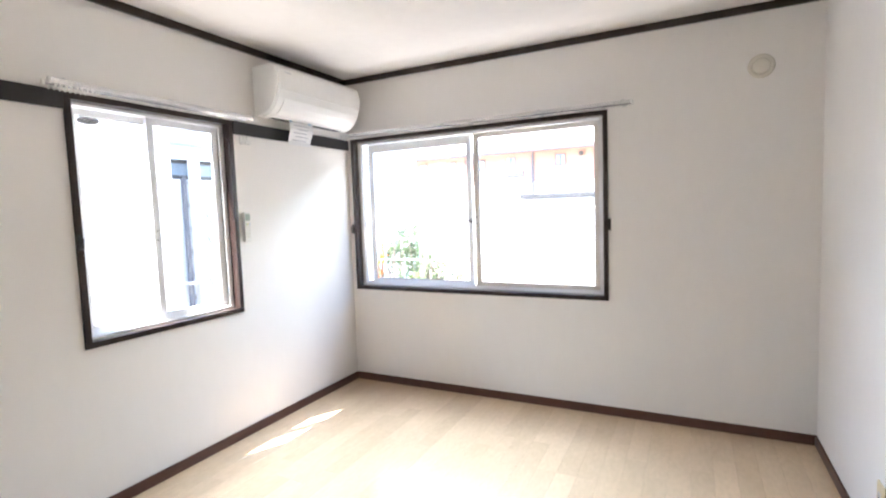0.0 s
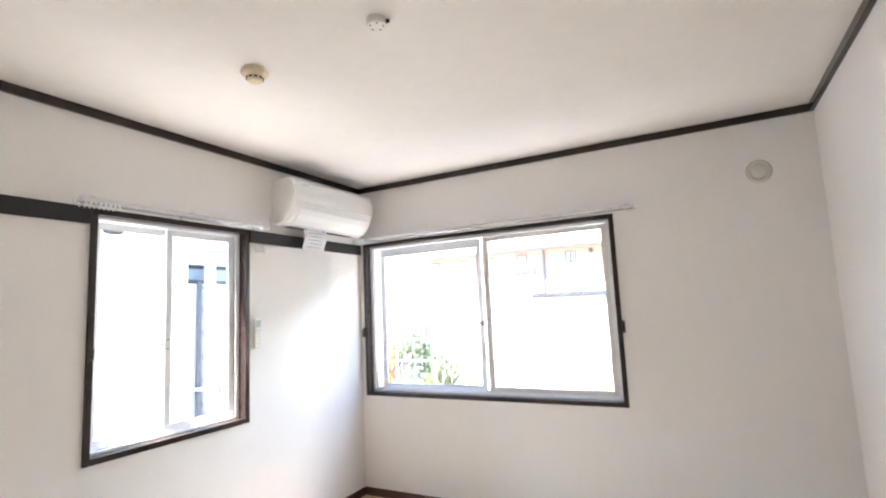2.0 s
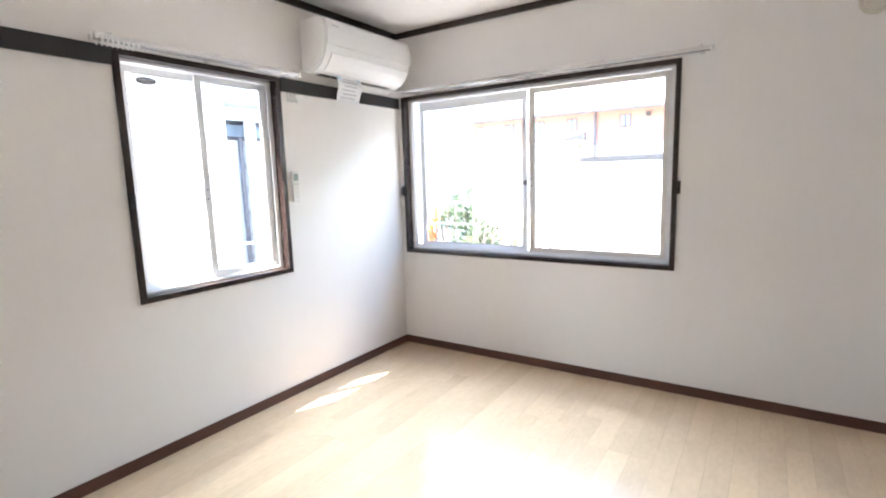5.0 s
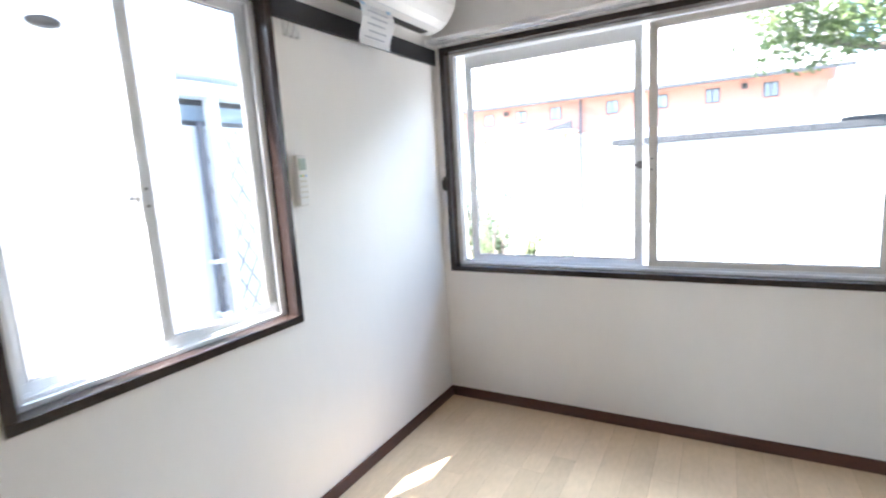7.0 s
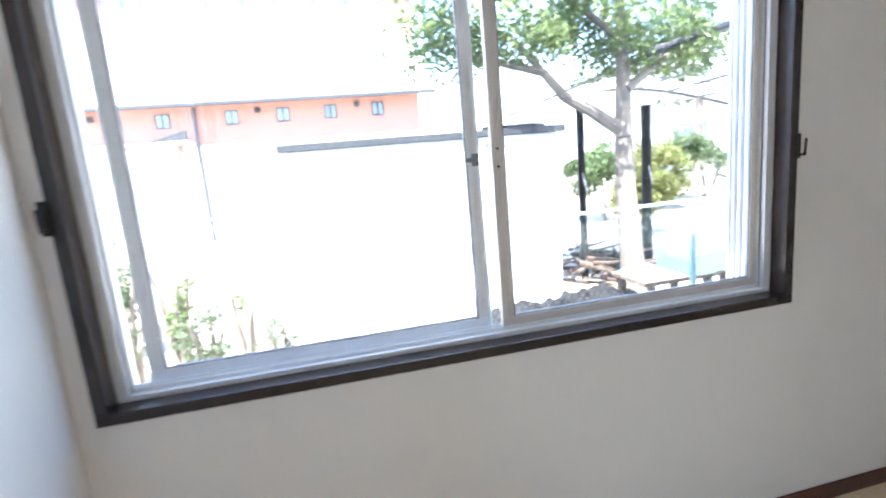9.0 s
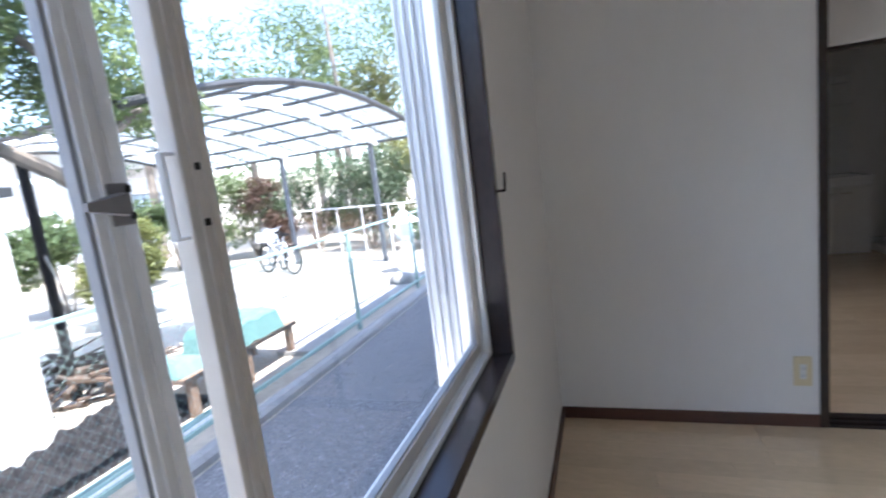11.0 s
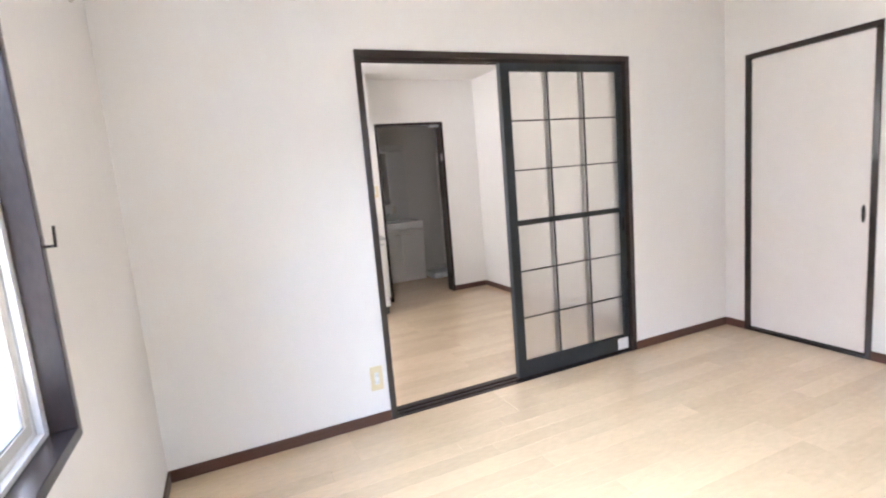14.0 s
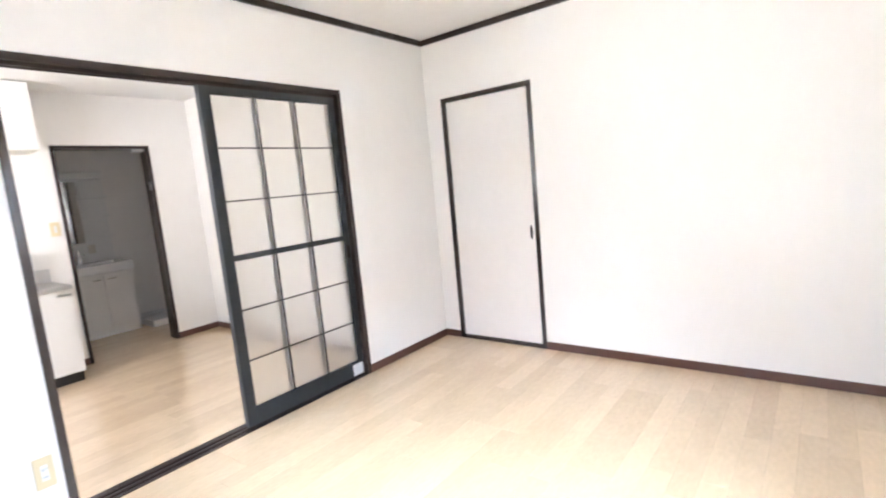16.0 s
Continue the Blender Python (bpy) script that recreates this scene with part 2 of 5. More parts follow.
# ---- mesh helpers ----
def finish(name, bm, material, parent=None, smooth=False):
    me = bpy.data.meshes.new(name)
    bmesh.ops.recalc_face_normals(bm, faces=bm.faces)
    bm.to_mesh(me)
    bm.free()
    me.materials.append(material)
    if smooth:
        for p in me.polygons:
            p.use_smooth = True
    ob = new(name, me)
    if parent is not None:
        ob.parent = parent
    return ob


def part(name, bm, material, parent, label="", smooth=False):
    ob = finish(name, bm, material, parent, smooth)
    return tagged(ob, label) if label else ob


def empty(name, at=(0, 0, 0)):
    e = new(name)
    e.location = at
    return e


def add_box(bm, a, b, bevel=0.0):
    """A box from corner a to corner b, its edges bevelled."""
    lo = [min(p, q) for p, q in zip(a, b)]
    hi = [max(p, q) for p, q in zip(a, b)]
    g = bmesh.ops.create_cube(bm, size=1.0)
    vs = g["verts"]
    for v in vs:
        v.co = Vector([lo[k] + (v.co[k] + 0.5) * (hi[k] - lo[k]) for k in range(3)])
    if bevel:
        es = list({e for v in vs for e in v.link_edges})
        bmesh.ops.bevel(bm, geom=es, offset=bevel, segments=2, affect="EDGES", profile=0.6)
    return bm


def box(a, b, bevel=0.0):
    return add_box(bmesh.new(), a, b, bevel)


def boxes(rows, bevel=0.0):
    bm = bmesh.new()
    for a, b in rows:
        add_box(bm, a, b, bevel)
    return bm


def add_rod(bm, a, b, r, r2=None, seg=12, caps=True):
    """A round rod from a to b, tapered if r2 is given."""
    a, b = Vector(a), Vector(b)
    d = b - a
    m = Matrix.Translation((a + b) / 2) @ d.to_track_quat("Z", "Y").to_matrix().to_4x4()
    bmesh.ops.create_cone(bm, cap_ends=caps, segments=seg, radius1=r, radius2=r if r2 is None else r2, depth=d.length, matrix=m)
    return bm


def rod(a, b, r, r2=None, seg=12):
    return add_rod(bmesh.new(), a, b, r, r2, seg)


def lathe(profile, m=Matrix(), seg=32):
    """A turned shape from rows of (radius, height) round z, placed by m."""
    bm = bmesh.new()
    rings = []
    for r, h in profile:
        rings.append([bm.verts.new(m @ Vector((r * math.cos(2 * math.pi * k / seg), r * math.sin(2 * math.pi * k / seg), h))) for k in range(seg)] if r > 1e-6 else [bm.verts.new(m @ Vector((0, 0, h)))])
    for p, q in zip(rings, rings[1:]):
        for k in range(seg):
            n = (k + 1) % seg
            if len(p) == 1:
                bm.faces.new((p[0], q[k], q[n]))
            elif len(q) == 1:
                bm.faces.new((p[k], p[n], q[0]))
            else:
                bm.faces.new((p[k], p[n], q[n], q[k]))
    return bm


def extrude_profile(pts, axis, lo, hi):
    """A prism: pts are (u, v) in the plane across the axis; axis 'y' takes (x, z), axis 'x' takes (y, z)."""
    bm = bmesh.new()
    ends = []
    for w in (lo, hi):
        ends.append([bm.verts.new((u, w, v) if axis == "y" else (w, u, v)) for u, v in pts])
    n = len(pts)
    for k in range(n):
        bm.faces.new((ends[0][k], ends[0][(k + 1) % n], ends[1][(k + 1) % n], ends[1][k]))
    bm.faces.new(ends[0])
    bm.faces.new(list(reversed(ends[1])))
    return bm


def structure(name, bm, material, label, category):
    return tagged(finish(name, bm, material), label, category, kind="structure")


# ---- plan ----
W, D, H = 3.160, 3.878, 2.468
T = 0.12
KX, KS, KN, KH = 5.765, -3.19, 0.0, 2.39
GROUND = -0.5
WA = (-2.060, -1.143, 0.800, 1.985)
WB = (0.042, 2.048, 0.767, 1.992)
SD = (-2.945, -1.113, 2.0)
CL = (2.205, 3.002, 1.985)


def wall_with_hole(axis, at, thick, lo, hi, z0, z1, holes):
    """Boxes of a wall along y (axis 'x', at x) or along x (axis 'y', at y), with rectangular holes (lo, hi, z0, z1)."""
    rows = []
    cuts = sorted({lo, hi, *[h[0] for h in holes], *[h[1] for h in holes]})
    for a, b in zip(cuts, cuts[1:]):
        over = [h for h in holes if h[0] <= a + 1e-6 and h[1] >= b - 1e-6]
        spans = [(z0, z1)] if not over else [(z0, over[0][2]), (over[0][3], z1)]
        for s0, s1 in spans:
            if s1 - s0 > 1e-4:
                rows.append(((at, a, s0), (at + thick, b, s1)) if axis == "x" else ((a, at, s0), (b, at + thick, s1)))
    bm = boxes(rows)
    bmesh.ops.remove_doubles(bm, verts=bm.verts, dist=1e-5)
    return bm


# EAVE tops an unseen upper storey, its height set by the yard's shadow edge.
ROOFZ, EAVE = 2.66, 5.2
E = 0.016
structure("wall_west", wall_with_hole("x", -T, T, -D - T, T, GROUND, EAVE, [(WA[0] + E, WA[1] - E, WA[2] + E, WA[3] - E)]), WALLPAPER, "off-white wallpapered wall with a sliding window", "wall")
# The second hole is an unseen opening, added for the kitchen fill lamp.
structure("wall_north", wall_with_hole("y", 0, T, 0, KX + 1.6, GROUND, EAVE, [(WB[0] + E, WB[1] - E, WB[2] + E, WB[3] - E), (3.9, 5.1, 1.05, 1.95)]), WALLPAPER, "off-white wallpapered wall with a wide window", "wall")
structure("wall_east", wall_with_hole("x", W, T, -D, 0, 0, ROOFZ, [(SD[0] + E, SD[1] - E, 0, SD[2] - E)]), WALLPAPER, "off-white wallpapered wall with a sliding door", "wall")
structure("wall_south", wall_with_hole("y", -D - T, T, 0, W + T, GROUND, EAVE, [(CL[0] + E, CL[1] - E, 0, CL[2] - E)]), WALLPAPER, "off-white wallpapered wall with a closet door", "wall")
structure("wall_kitchen_east", wall_with_hole("x", KX, T, KS - 0.3, 0, 0, ROOFZ, [(-2.755, -1.995, 0, 1.922)]), WALLPAPER, "off-white kitchen wall with an open doorway", "wall")
structure("wall_kitchen_south", box((W + T, KS - T, 0), (KX, KS, ROOFZ)), WALLPAPER, "plain off-white kitchen wall", "wall")
structure("wall_washroom_back", box((7.22, -3.4, GROUND), (7.32, 0, EAVE)), WALLPAPER, "plain pale washroom wall behind the vanity", "wall")
structure("wall_washroom_south", box((KX + T, -3.42, 0), (7.22, -3.3, ROOFZ)), WALLPAPER, "plain pale washroom side wall", "wall")
structure("wall_washroom_north", box((KX + T, -1.62, 0), (7.22, -1.5, ROOFZ)), WALLPAPER, "plain pale washroom side wall", "wall")
structure("wall_closet", boxes([((2.0, -D - 0.92, 0), (3.285, -D - 0.8, ROOFZ)), ((1.9, -D - 0.92, 0), (2.0, -D - T, ROOFZ)), ((3.285, -D - 0.92, 0), (3.385, KS - T, ROOFZ))]), WALLPAPER, "plain walls round the closed closet", "wall")
structure("ceiling", box((0, -D, H), (W, 0, H + 0.05)), CEILING, "smooth off-white papered ceiling", "ceiling")
structure("ceiling_kitchen", box((W + T, KS, KH), (KX, 0, KH + 0.05)), CEILING, "off-white kitchen ceiling", "ceiling")
structure("ceiling_washroom", box((KX + T, -3.3, 2.35), (7.22, -1.62, 2.40)), CEILING, "off-white washroom ceiling", "ceiling")
structure("upper_floor", box((0, -D - 0.9, ROOFZ), (7.22, 0, ROOFZ + 0.16)), STUCCO, "unseen slab closing off the assumed upper storey", "slab")
# Unseen roof, its overhangs set to cast the yard shade and cut the sun patch.
structure("roof", extrude_profile([(0.60, EAVE + 0.04), (0.60, EAVE + 0.18), (-2.2, EAVE + 1.3), (-5.2, EAVE + 0.18), (-5.2, EAVE + 0.04)], "x", -0.80, 8.0), TILE_ROOF, "unseen grey roof added to shade the yard and trim the sun patch", "roof")
structure("roof_underside", box((-0.79, -5.2, EAVE), (7.9, 0.58, EAVE + 0.04)), STUCCO, "unseen pale underside of the added eaves", "eaves")
floor_main = structure("floor", box((-0.02, -D - 0.8, -0.06), (W + 0.06, 0.02, -0.012)), GROOVE, "light maple plank floor of the living room", "floor")
floor_kitchen = structure("floor_kitchen", box((W + 0.06, KS - 0.02, -0.06), (7.22, 0, -0.012)), GROOVE, "light maple plank floor of the kitchen", "floor")
structure("foundation", box((-0.10, -D - 0.9, GROUND), (7.30, 0.10, -0.06)), CONCRETE, "grey concrete house foundation", "foundation")


def trim(name, rows, material, label, bevel=0.004):
    return structure(name, boxes(rows, bevel), material, label, "trim")


BH, BT = 0.06, 0.01
trim("baseboard_west", [((0, -D, 0), (BT, 0, BH))], BASE, "dark reddish-brown wooden baseboard")
trim("baseboard_north", [((BT, -BT, 0), (W - BT, 0, BH))], BASE, "dark reddish-brown wooden baseboard")
trim("baseboard_east", [((W - BT, SD[1], 0), (W, 0, BH)), ((W - BT, -D, 0), (W, SD[0], BH))], BASE, "dark reddish-brown wooden baseboard")
trim("baseboard_south", [((BT, -D, 0), (CL[0], -D + BT, BH)), ((CL[1], -D, 0), (W - BT, -D + BT, BH))], BASE, "dark reddish-brown wooden baseboard")
trim("baseboard_kitchen", [((W + T, KS, 0), (KX - BT, KS + BT, BH)), ((KX - BT, KS, 0), (KX, -2.772, BH)), ((KX - BT, -1.978, 0), (KX, -1.83, BH))], BASE, "dark brown kitchen baseboard")
trim("baseboard_washroom", [((KX + T, -3.3, 0), (7.22, -3.29, BH)), ((7.21, -3.29, 0), (7.22, -2.82, BH))], BASE, "dark brown washroom baseboard")
MZ0, MZ1, MT = 2.424, 2.467, 0.024
trim("crown_moulding_west", [((0, -D, MZ0), (MT, 0, MZ1))], DARKWOOD, "dark brown crown moulding under the ceiling")
trim("crown_moulding_north", [((MT, -MT, MZ0), (W - MT, 0, MZ1))], DARKWOOD, "dark brown crown moulding under the ceiling")
trim("crown_moulding_east", [((W - MT, -D, MZ0), (W, 0, MZ1))], DARKWOOD, "dark brown crown moulding under the ceiling")
trim("crown_moulding_south", [((MT, -D, MZ0), (W - MT, -D + MT, MZ1))], DARKWOOD, "dark brown crown moulding under the ceiling")
trim("picture_rail_south_end", [((0, -D + 0.002, 1.905), (0.018, WA[0] - 0.002, 1.985))], BLACKWOOD, "black-stained wooden wall rail beside the window")
trim("picture_rail_north_end", [((0, WA[1] + 0.002, 1.905), (0.018, -0.002, 1.985))], BLACKWOOD, "black-stained wooden wall rail under the air conditioner")


# ---- windows: axis 'x' looks along x (wall at x=0), axis 'y' looks along y (wall at y=0) ----
def sliding_window(name, axis, lo, hi, z0, z1, mid, label, inner_low, lap=-0.038, gap=0.0):
    """A dark wooden lining with an aluminium frame and two sashes; depth d runs outwards from the room's wall face."""
    def P(u, d, z):
        return (-d, u, z) if axis == "x" else (u, d, z)

    def bx(rows, bevel=0.0):
        return boxes([(P(u0, d0, a), P(u1, d1, b)) for u0, u1, d0, d1, a, b in rows], bevel)

    win = empty(name, (0, 0, 0))
    tagged(win, label, "window", kind="structure")
    f, pr, dep = 0.030, -0.012, 0.055
    part("window_sill", bx([(lo, hi, pr, dep, z0, z0 + f)], 0.003), DARKWOOD, win, "dark stained wooden sill")
    part("window_head", bx([(lo, hi, pr, dep, z1 - f, z1)], 0.003), DARKWOOD, win, "dark stained wooden head")
    for a, b in ((lo, lo + f), (hi - f, hi)):
        part("window_jamb", bx([(a, b, pr, dep, z0 + f, z1 - f)], 0.003), DARKWOOD, win, "dark stained wooden jamb")
    a0, a1, c0, c1 = lo + f, hi - f, z0 + f, z1 - f
    g, gs = 0.014, 0.028
    part("window_frame", bx([(a0, a1, 0.045, 0.118, c0, c0 + g), (a0, a1, 0.045, 0.118, c1 - g, c1), (a0, a0 + gs, 0.045, 0.118, c0 + g, c1 - g), (a1 - gs, a1, 0.045, 0.118, c0 + g, c1 - g),
                             (a0 + g, a1 - g, 0.060, 0.063, c0 + g, c0 + g + 0.012), (a0 + g, a1 - g, 0.088, 0.091, c0 + g, c0 + g + 0.012), (a0 + gs, a0 + gs + 0.010, 0.060, 0.063, c0 + g, c1 - g), (a1 - gs - 0.010, a1 - gs, 0.060, 0.063, c0 + g, c1 - g)], 0.0015), ALU, win, "silver aluminium frame with running tracks")
    i0, i1, j0, j1 = a0 + gs, a1 - gs, c0 + g + 0.003, c1 - g - 0.003
    st = 0.036
    for k, (u0, u1, d0, warm) in enumerate(((i0 + gap, mid + lap, 0.092, False), (mid - 0.010, i1, 0.064, True)) if inner_low == "hi" else ((mid - lap, i1, 0.092, False), (i0, mid + 0.010, 0.064, True))):
        d1 = d0 + 0.022
        top = 0.030 if (warm or axis == "x") else 0.060
        body = bx([(u0, u1, d0, d1, j0, j0 + 0.034), (u0, u1, d0, d1, j1 - top, j1), (u0, u0 + st, d0, d1, j0 + 0.034, j1 - top), (u1 - st, u1, d0, d1, j0 + 0.034, j1 - top)], 0.002)
        for e in (u0 + st * 0.35, u0 + st * 0.7, u1 - st * 0.35, u1 - st * 0.7):
            add_box(body, P(e - 0.002, d0 - 0.0025, j0 + 0.05), P(e + 0.002, d0, j1 - top))
        beige = warm and axis == "y"
        sash = part("sash", body, ALU_ROOM_TONE if beige else ALU, win, "silver aluminium sliding sash, tinted beige for the room's light" if beige else "silver aluminium sliding sash")
        pane = part("pane", bx([(u0 + st, u1 - st, d0 + 0.008, d0 + 0.012, j0 + 0.034, j1 - top)]), GLASS, sash, "clear window glass")
        pane.visible_shadow = False
        part("gasket", bx([(u0 + st, u1 - st, d0 + 0.004, d0 + 0.016, j0 + 0.034, j0 + 0.038), (u0 + st, u1 - st, d0 + 0.004, d0 + 0.016, j1 - top - 0.004, j1 - top), (u0 + st, u0 + st + 0.004, d0 + 0.004, d0 + 0.016, j0 + 0.038, j1 - top - 0.004), (u1 - st - 0.004, u1 - st, d0 + 0.004, d0 + 0.016, j0 + 0.038, j1 - top - 0.004)]), GASKET, sash, "thin grey rubber gasket")
        if warm:
            # Dark strip put on the surface to draw the stile's shaded groove.
            part("groove_strip", bx([(u1 - 0.005, u1, d0 - 0.004, d0, j0, j1)]), GASKET, sash, "dark grey strip drawn for the groove along the stile")
        zl = 1.310
        if warm:
            e = u0 if inner_low == "hi" else u1
            s = -1 if inner_low == "hi" else 1
            part("pull_handle", bx([(e + s * 0.014, e + s * 0.011, d0 + 0.004, d0 + 0.012, zl - 0.038, zl + 0.038), (e, e + s * 0.011, d0 + 0.004, d0 + 0.012, zl + 0.035, zl + 0.038), (e, e + s * 0.011, d0 + 0.004, d0 + 0.012, zl - 0.038, zl - 0.035)], 0.0008), ALU, sash, "slim aluminium finger pull")
            for dz in (-0.025, 0.025):
                part("screw", bx([(e - s * 0.012, e - s * 0.019, d0 - 0.0035, d0, zl + dz - 0.0035, zl + dz + 0.0035)], 0.0015), BLACK_METAL, sash, "small dark screw head")
        else:
            e = u1 if inner_low == "hi" else u0
            s = -1 if inner_low == "hi" else 1
            if axis == "x":
                e, d0 = u1 - 0.022, d0 - 0.006
            bm = bx([(e + s * 0.004, e + s * 0.024, d0 - 0.004, d0, zl - 0.018, zl + 0.016)], 0.0015)
            vs = [bm.verts.new(P(e + s * u, d0 - d, zl + z)) for u, d, z in ((0.014, 0.003, -0.011), (0.014, 0.003, 0.009), (0.014, 0.012, 0.007), (0.014, 0.012, -0.010), (0.046, 0.005, -0.004), (0.046, 0.005, 0.002), (0.046, 0.009, 0.002), (0.046, 0.009, -0.004))]
            for q in ((0, 1, 2, 3), (4, 5, 6, 7), (0, 1, 5, 4), (1, 2, 6, 5), (2, 3, 7, 6), (3, 0, 4, 7)):
                bm.faces.new([vs[k] for k in q])
            if axis == "x":
                add_box(bm, P(e + s * 0.034, d0 - 0.012, zl), P(e + s * 0.040, d0 - 0.006, zl + 0.024), 0.001)
            part("crescent_lock", bm, LOCK_METAL, sash, "grey metal crescent lock")
            for dz in (-0.011, 0.011):
                part("screw", bx([(e + s * 0.004, e + s * 0.009, d0 - 0.0055, d0 - 0.004, zl + dz - 0.003, zl + dz + 0.003)], 0.001), BLACK_METAL, sash, "small dark screw head")
    return win


window_1 = sliding_window("window_1", "x", *WA, -1.630, "two-sash aluminium sliding window in a dark wooden frame", "hi", 0.028)
RUSTLEAF = leaf_mat("dry_leaf", (0.12, 0.075, 0.055))
window_2 = sliding_window("window_2", "y", *WB, 1.100, "wide two-sash aluminium sliding window in a dark wooden frame", "hi", gap=0.040)


def tieback_hook(at, axis):
    h = empty("curtain_hook", at)
    tagged(h, "small black iron curtain tieback hook on the window frame", "hook", "curtain hooks")
    q = (lambda u, d, z: (d, u, z)) if axis == "x" else (lambda u, d, z: (u, -d, z))
    part("back_plate", boxes([(q(-0.010, -0.004, -0.038), q(0.010, 0.003, 0.038))], 0.0015), BLACK_METAL, h)
    bm = bmesh.new()
    add_rod(bm, q(0, 0, -0.026), q(0, 0.025, -0.026), 0.0035, seg=8)
    add_rod(bm, q(0, 0.025, -0.029), q(0, 0.028, 0.022), 0.0035, seg=8)
    part("hook_arm", bm, BLACK_METAL, h)


tieback_hook((WB[1] + 0.006, -0.004, 1.265), "y")
tieback_hook((WB[0] - 0.004, -0.016, 1.265), "y")
tieback_hook((0.016, WA[0] + 0.012, 1.30), "x")


def curtain_rail(name, axis, lo, hi, z, label):
    """A double curtain rail on brackets, with runners pushed to one end."""
    q = (lambda u, d, zz: (d, u, zz)) if axis == "x" else (lambda u, d, zz: (u, -d, zz))
    r = empty(name)
    tagged(r, label, "curtain rail", "curtain rails")
    for d in (0.045, 0.095):
        bm = boxes([(q(lo, d - 0.007, z - 0.002), q(hi, d + 0.007, z + 0.012)), (q(lo, d - 0.007, z - 0.010), q(hi, d - 0.005, z - 0.002)), (q(lo, d + 0.005, z - 0.010), q(hi, d + 0.007, z - 0.002))], 0.001)
        part("rail", bm, CHROME, r, "thin silver metal rail")
        for e in (lo, hi):
            part("end_cap", boxes([(q(e - 0.006, d - 0.010, z - 0.013), q(e + 0.006, d + 0.010, z + 0.014))], 0.003), WHITE, r, "white plastic end cap")
    n = 3 if hi - lo < 1.5 else 5
    for k in range(n):
        u = lo + 0.05 + (hi - lo - 0.1) * k / (n - 1)
        part("bracket", boxes([(q(u - 0.009, 0.0, z + 0.012), q(u + 0.009, 0.105, z + 0.017)), (q(u - 0.012, 0.0, z - 0.012), q(u + 0.012, 0.004, z + 0.03))], 0.001), STEEL, r, "small grey metal bracket")
    for k in range(8):
        for d in (0.045, 0.095):
            u = lo + 0.02 + 0.021 * k + (0.004 if d > 0.07 else 0)
            bm = boxes([(q(u - 0.004, d - 0.003, z - 0.016), q(u + 0.004, d + 0.003, z - 0.002))], 0.001)
            add_rod(bm, q(u, d, z - 0.028), q(u, d, z - 0.016), 0.0035, seg=8)
            part("runner", bm, WHITE, r, "white plastic curtain runner")
    return r


curtain_rail("curtain_rail", "x", -2.15, -1.06, 2.000, "double silver curtain rail above the smaller window")
curtain_rail("curtain_rail", "y", 0.02, 2.20, 2.008, "double silver curtain rail above the wide window")


def coat_hooks():
    h = empty("hook_strip", (0.0, -1.06, 1.885))
    tagged(h, "row of three small white plastic hooks under the rail", "hook")
    for k in range(3):
        bm = boxes([((0, -0.03 + 0.028 * k, -0.035), (0.006, -0.018 + 0.028 * k, 0.018)), ((0.006, -0.03 + 0.028 * k, -0.035), (0.022, -0.018 + 0.028 * k, -0.028)), ((0.018, -0.03 + 0.028 * k, -0.030), (0.023, -0.018 + 0.028 * k, -0.012))], 0.001)
        part("hook", bm, WHITE, h)


coat_hooks()


# ---- sliding door ----
def door_casing(name, axis, at, sgn, lo, hi, top, depth, material, label, fw=0.034, sill=True, rise=0.004):
    """Casing round an opening: two jambs, a head and a threshold, proud of the wall face at 'at' by 10 mm towards sgn."""
    q = (lambda d, u, z: (at + sgn * d, u, z)) if axis == "x" else (lambda d, u, z: (u, at + sgn * d, z))
    c = empty(name)
    tagged(c, label, "door frame", kind="structure")
    for a, b in ((lo, lo + fw), (hi - fw, hi)):
        part("jamb", boxes([(q(0.010, a, 0), q(-depth, b, top - fw))], 0.003), material, c)
    part("head", boxes([(q(0.010, lo, top - fw), q(-depth, hi, top))], 0.003), material, c)
    if sill:
        part("threshold", boxes([(q(0.006, lo + fw, -0.012), q(-depth, hi - fw, rise))], 0.002), material, c)
        for k in (0.028, 0.036, 0.072, 0.080):
            part("track", boxes([(q(-k, lo + fw, rise), q(-k - 0.004, hi - fw, rise + 0.005))]), material, c)
            part("upper_track", boxes([(q(-k, lo + fw, top - fw - 0.012), q(-k - 0.004, hi - fw, top - fw))]), material, c)
    return c


door_casing("door_frame_1", "x", W, -1, SD[0], SD[1], SD[2], 0.13, DARKWOOD, "dark stained wooden frame of the sliding door")


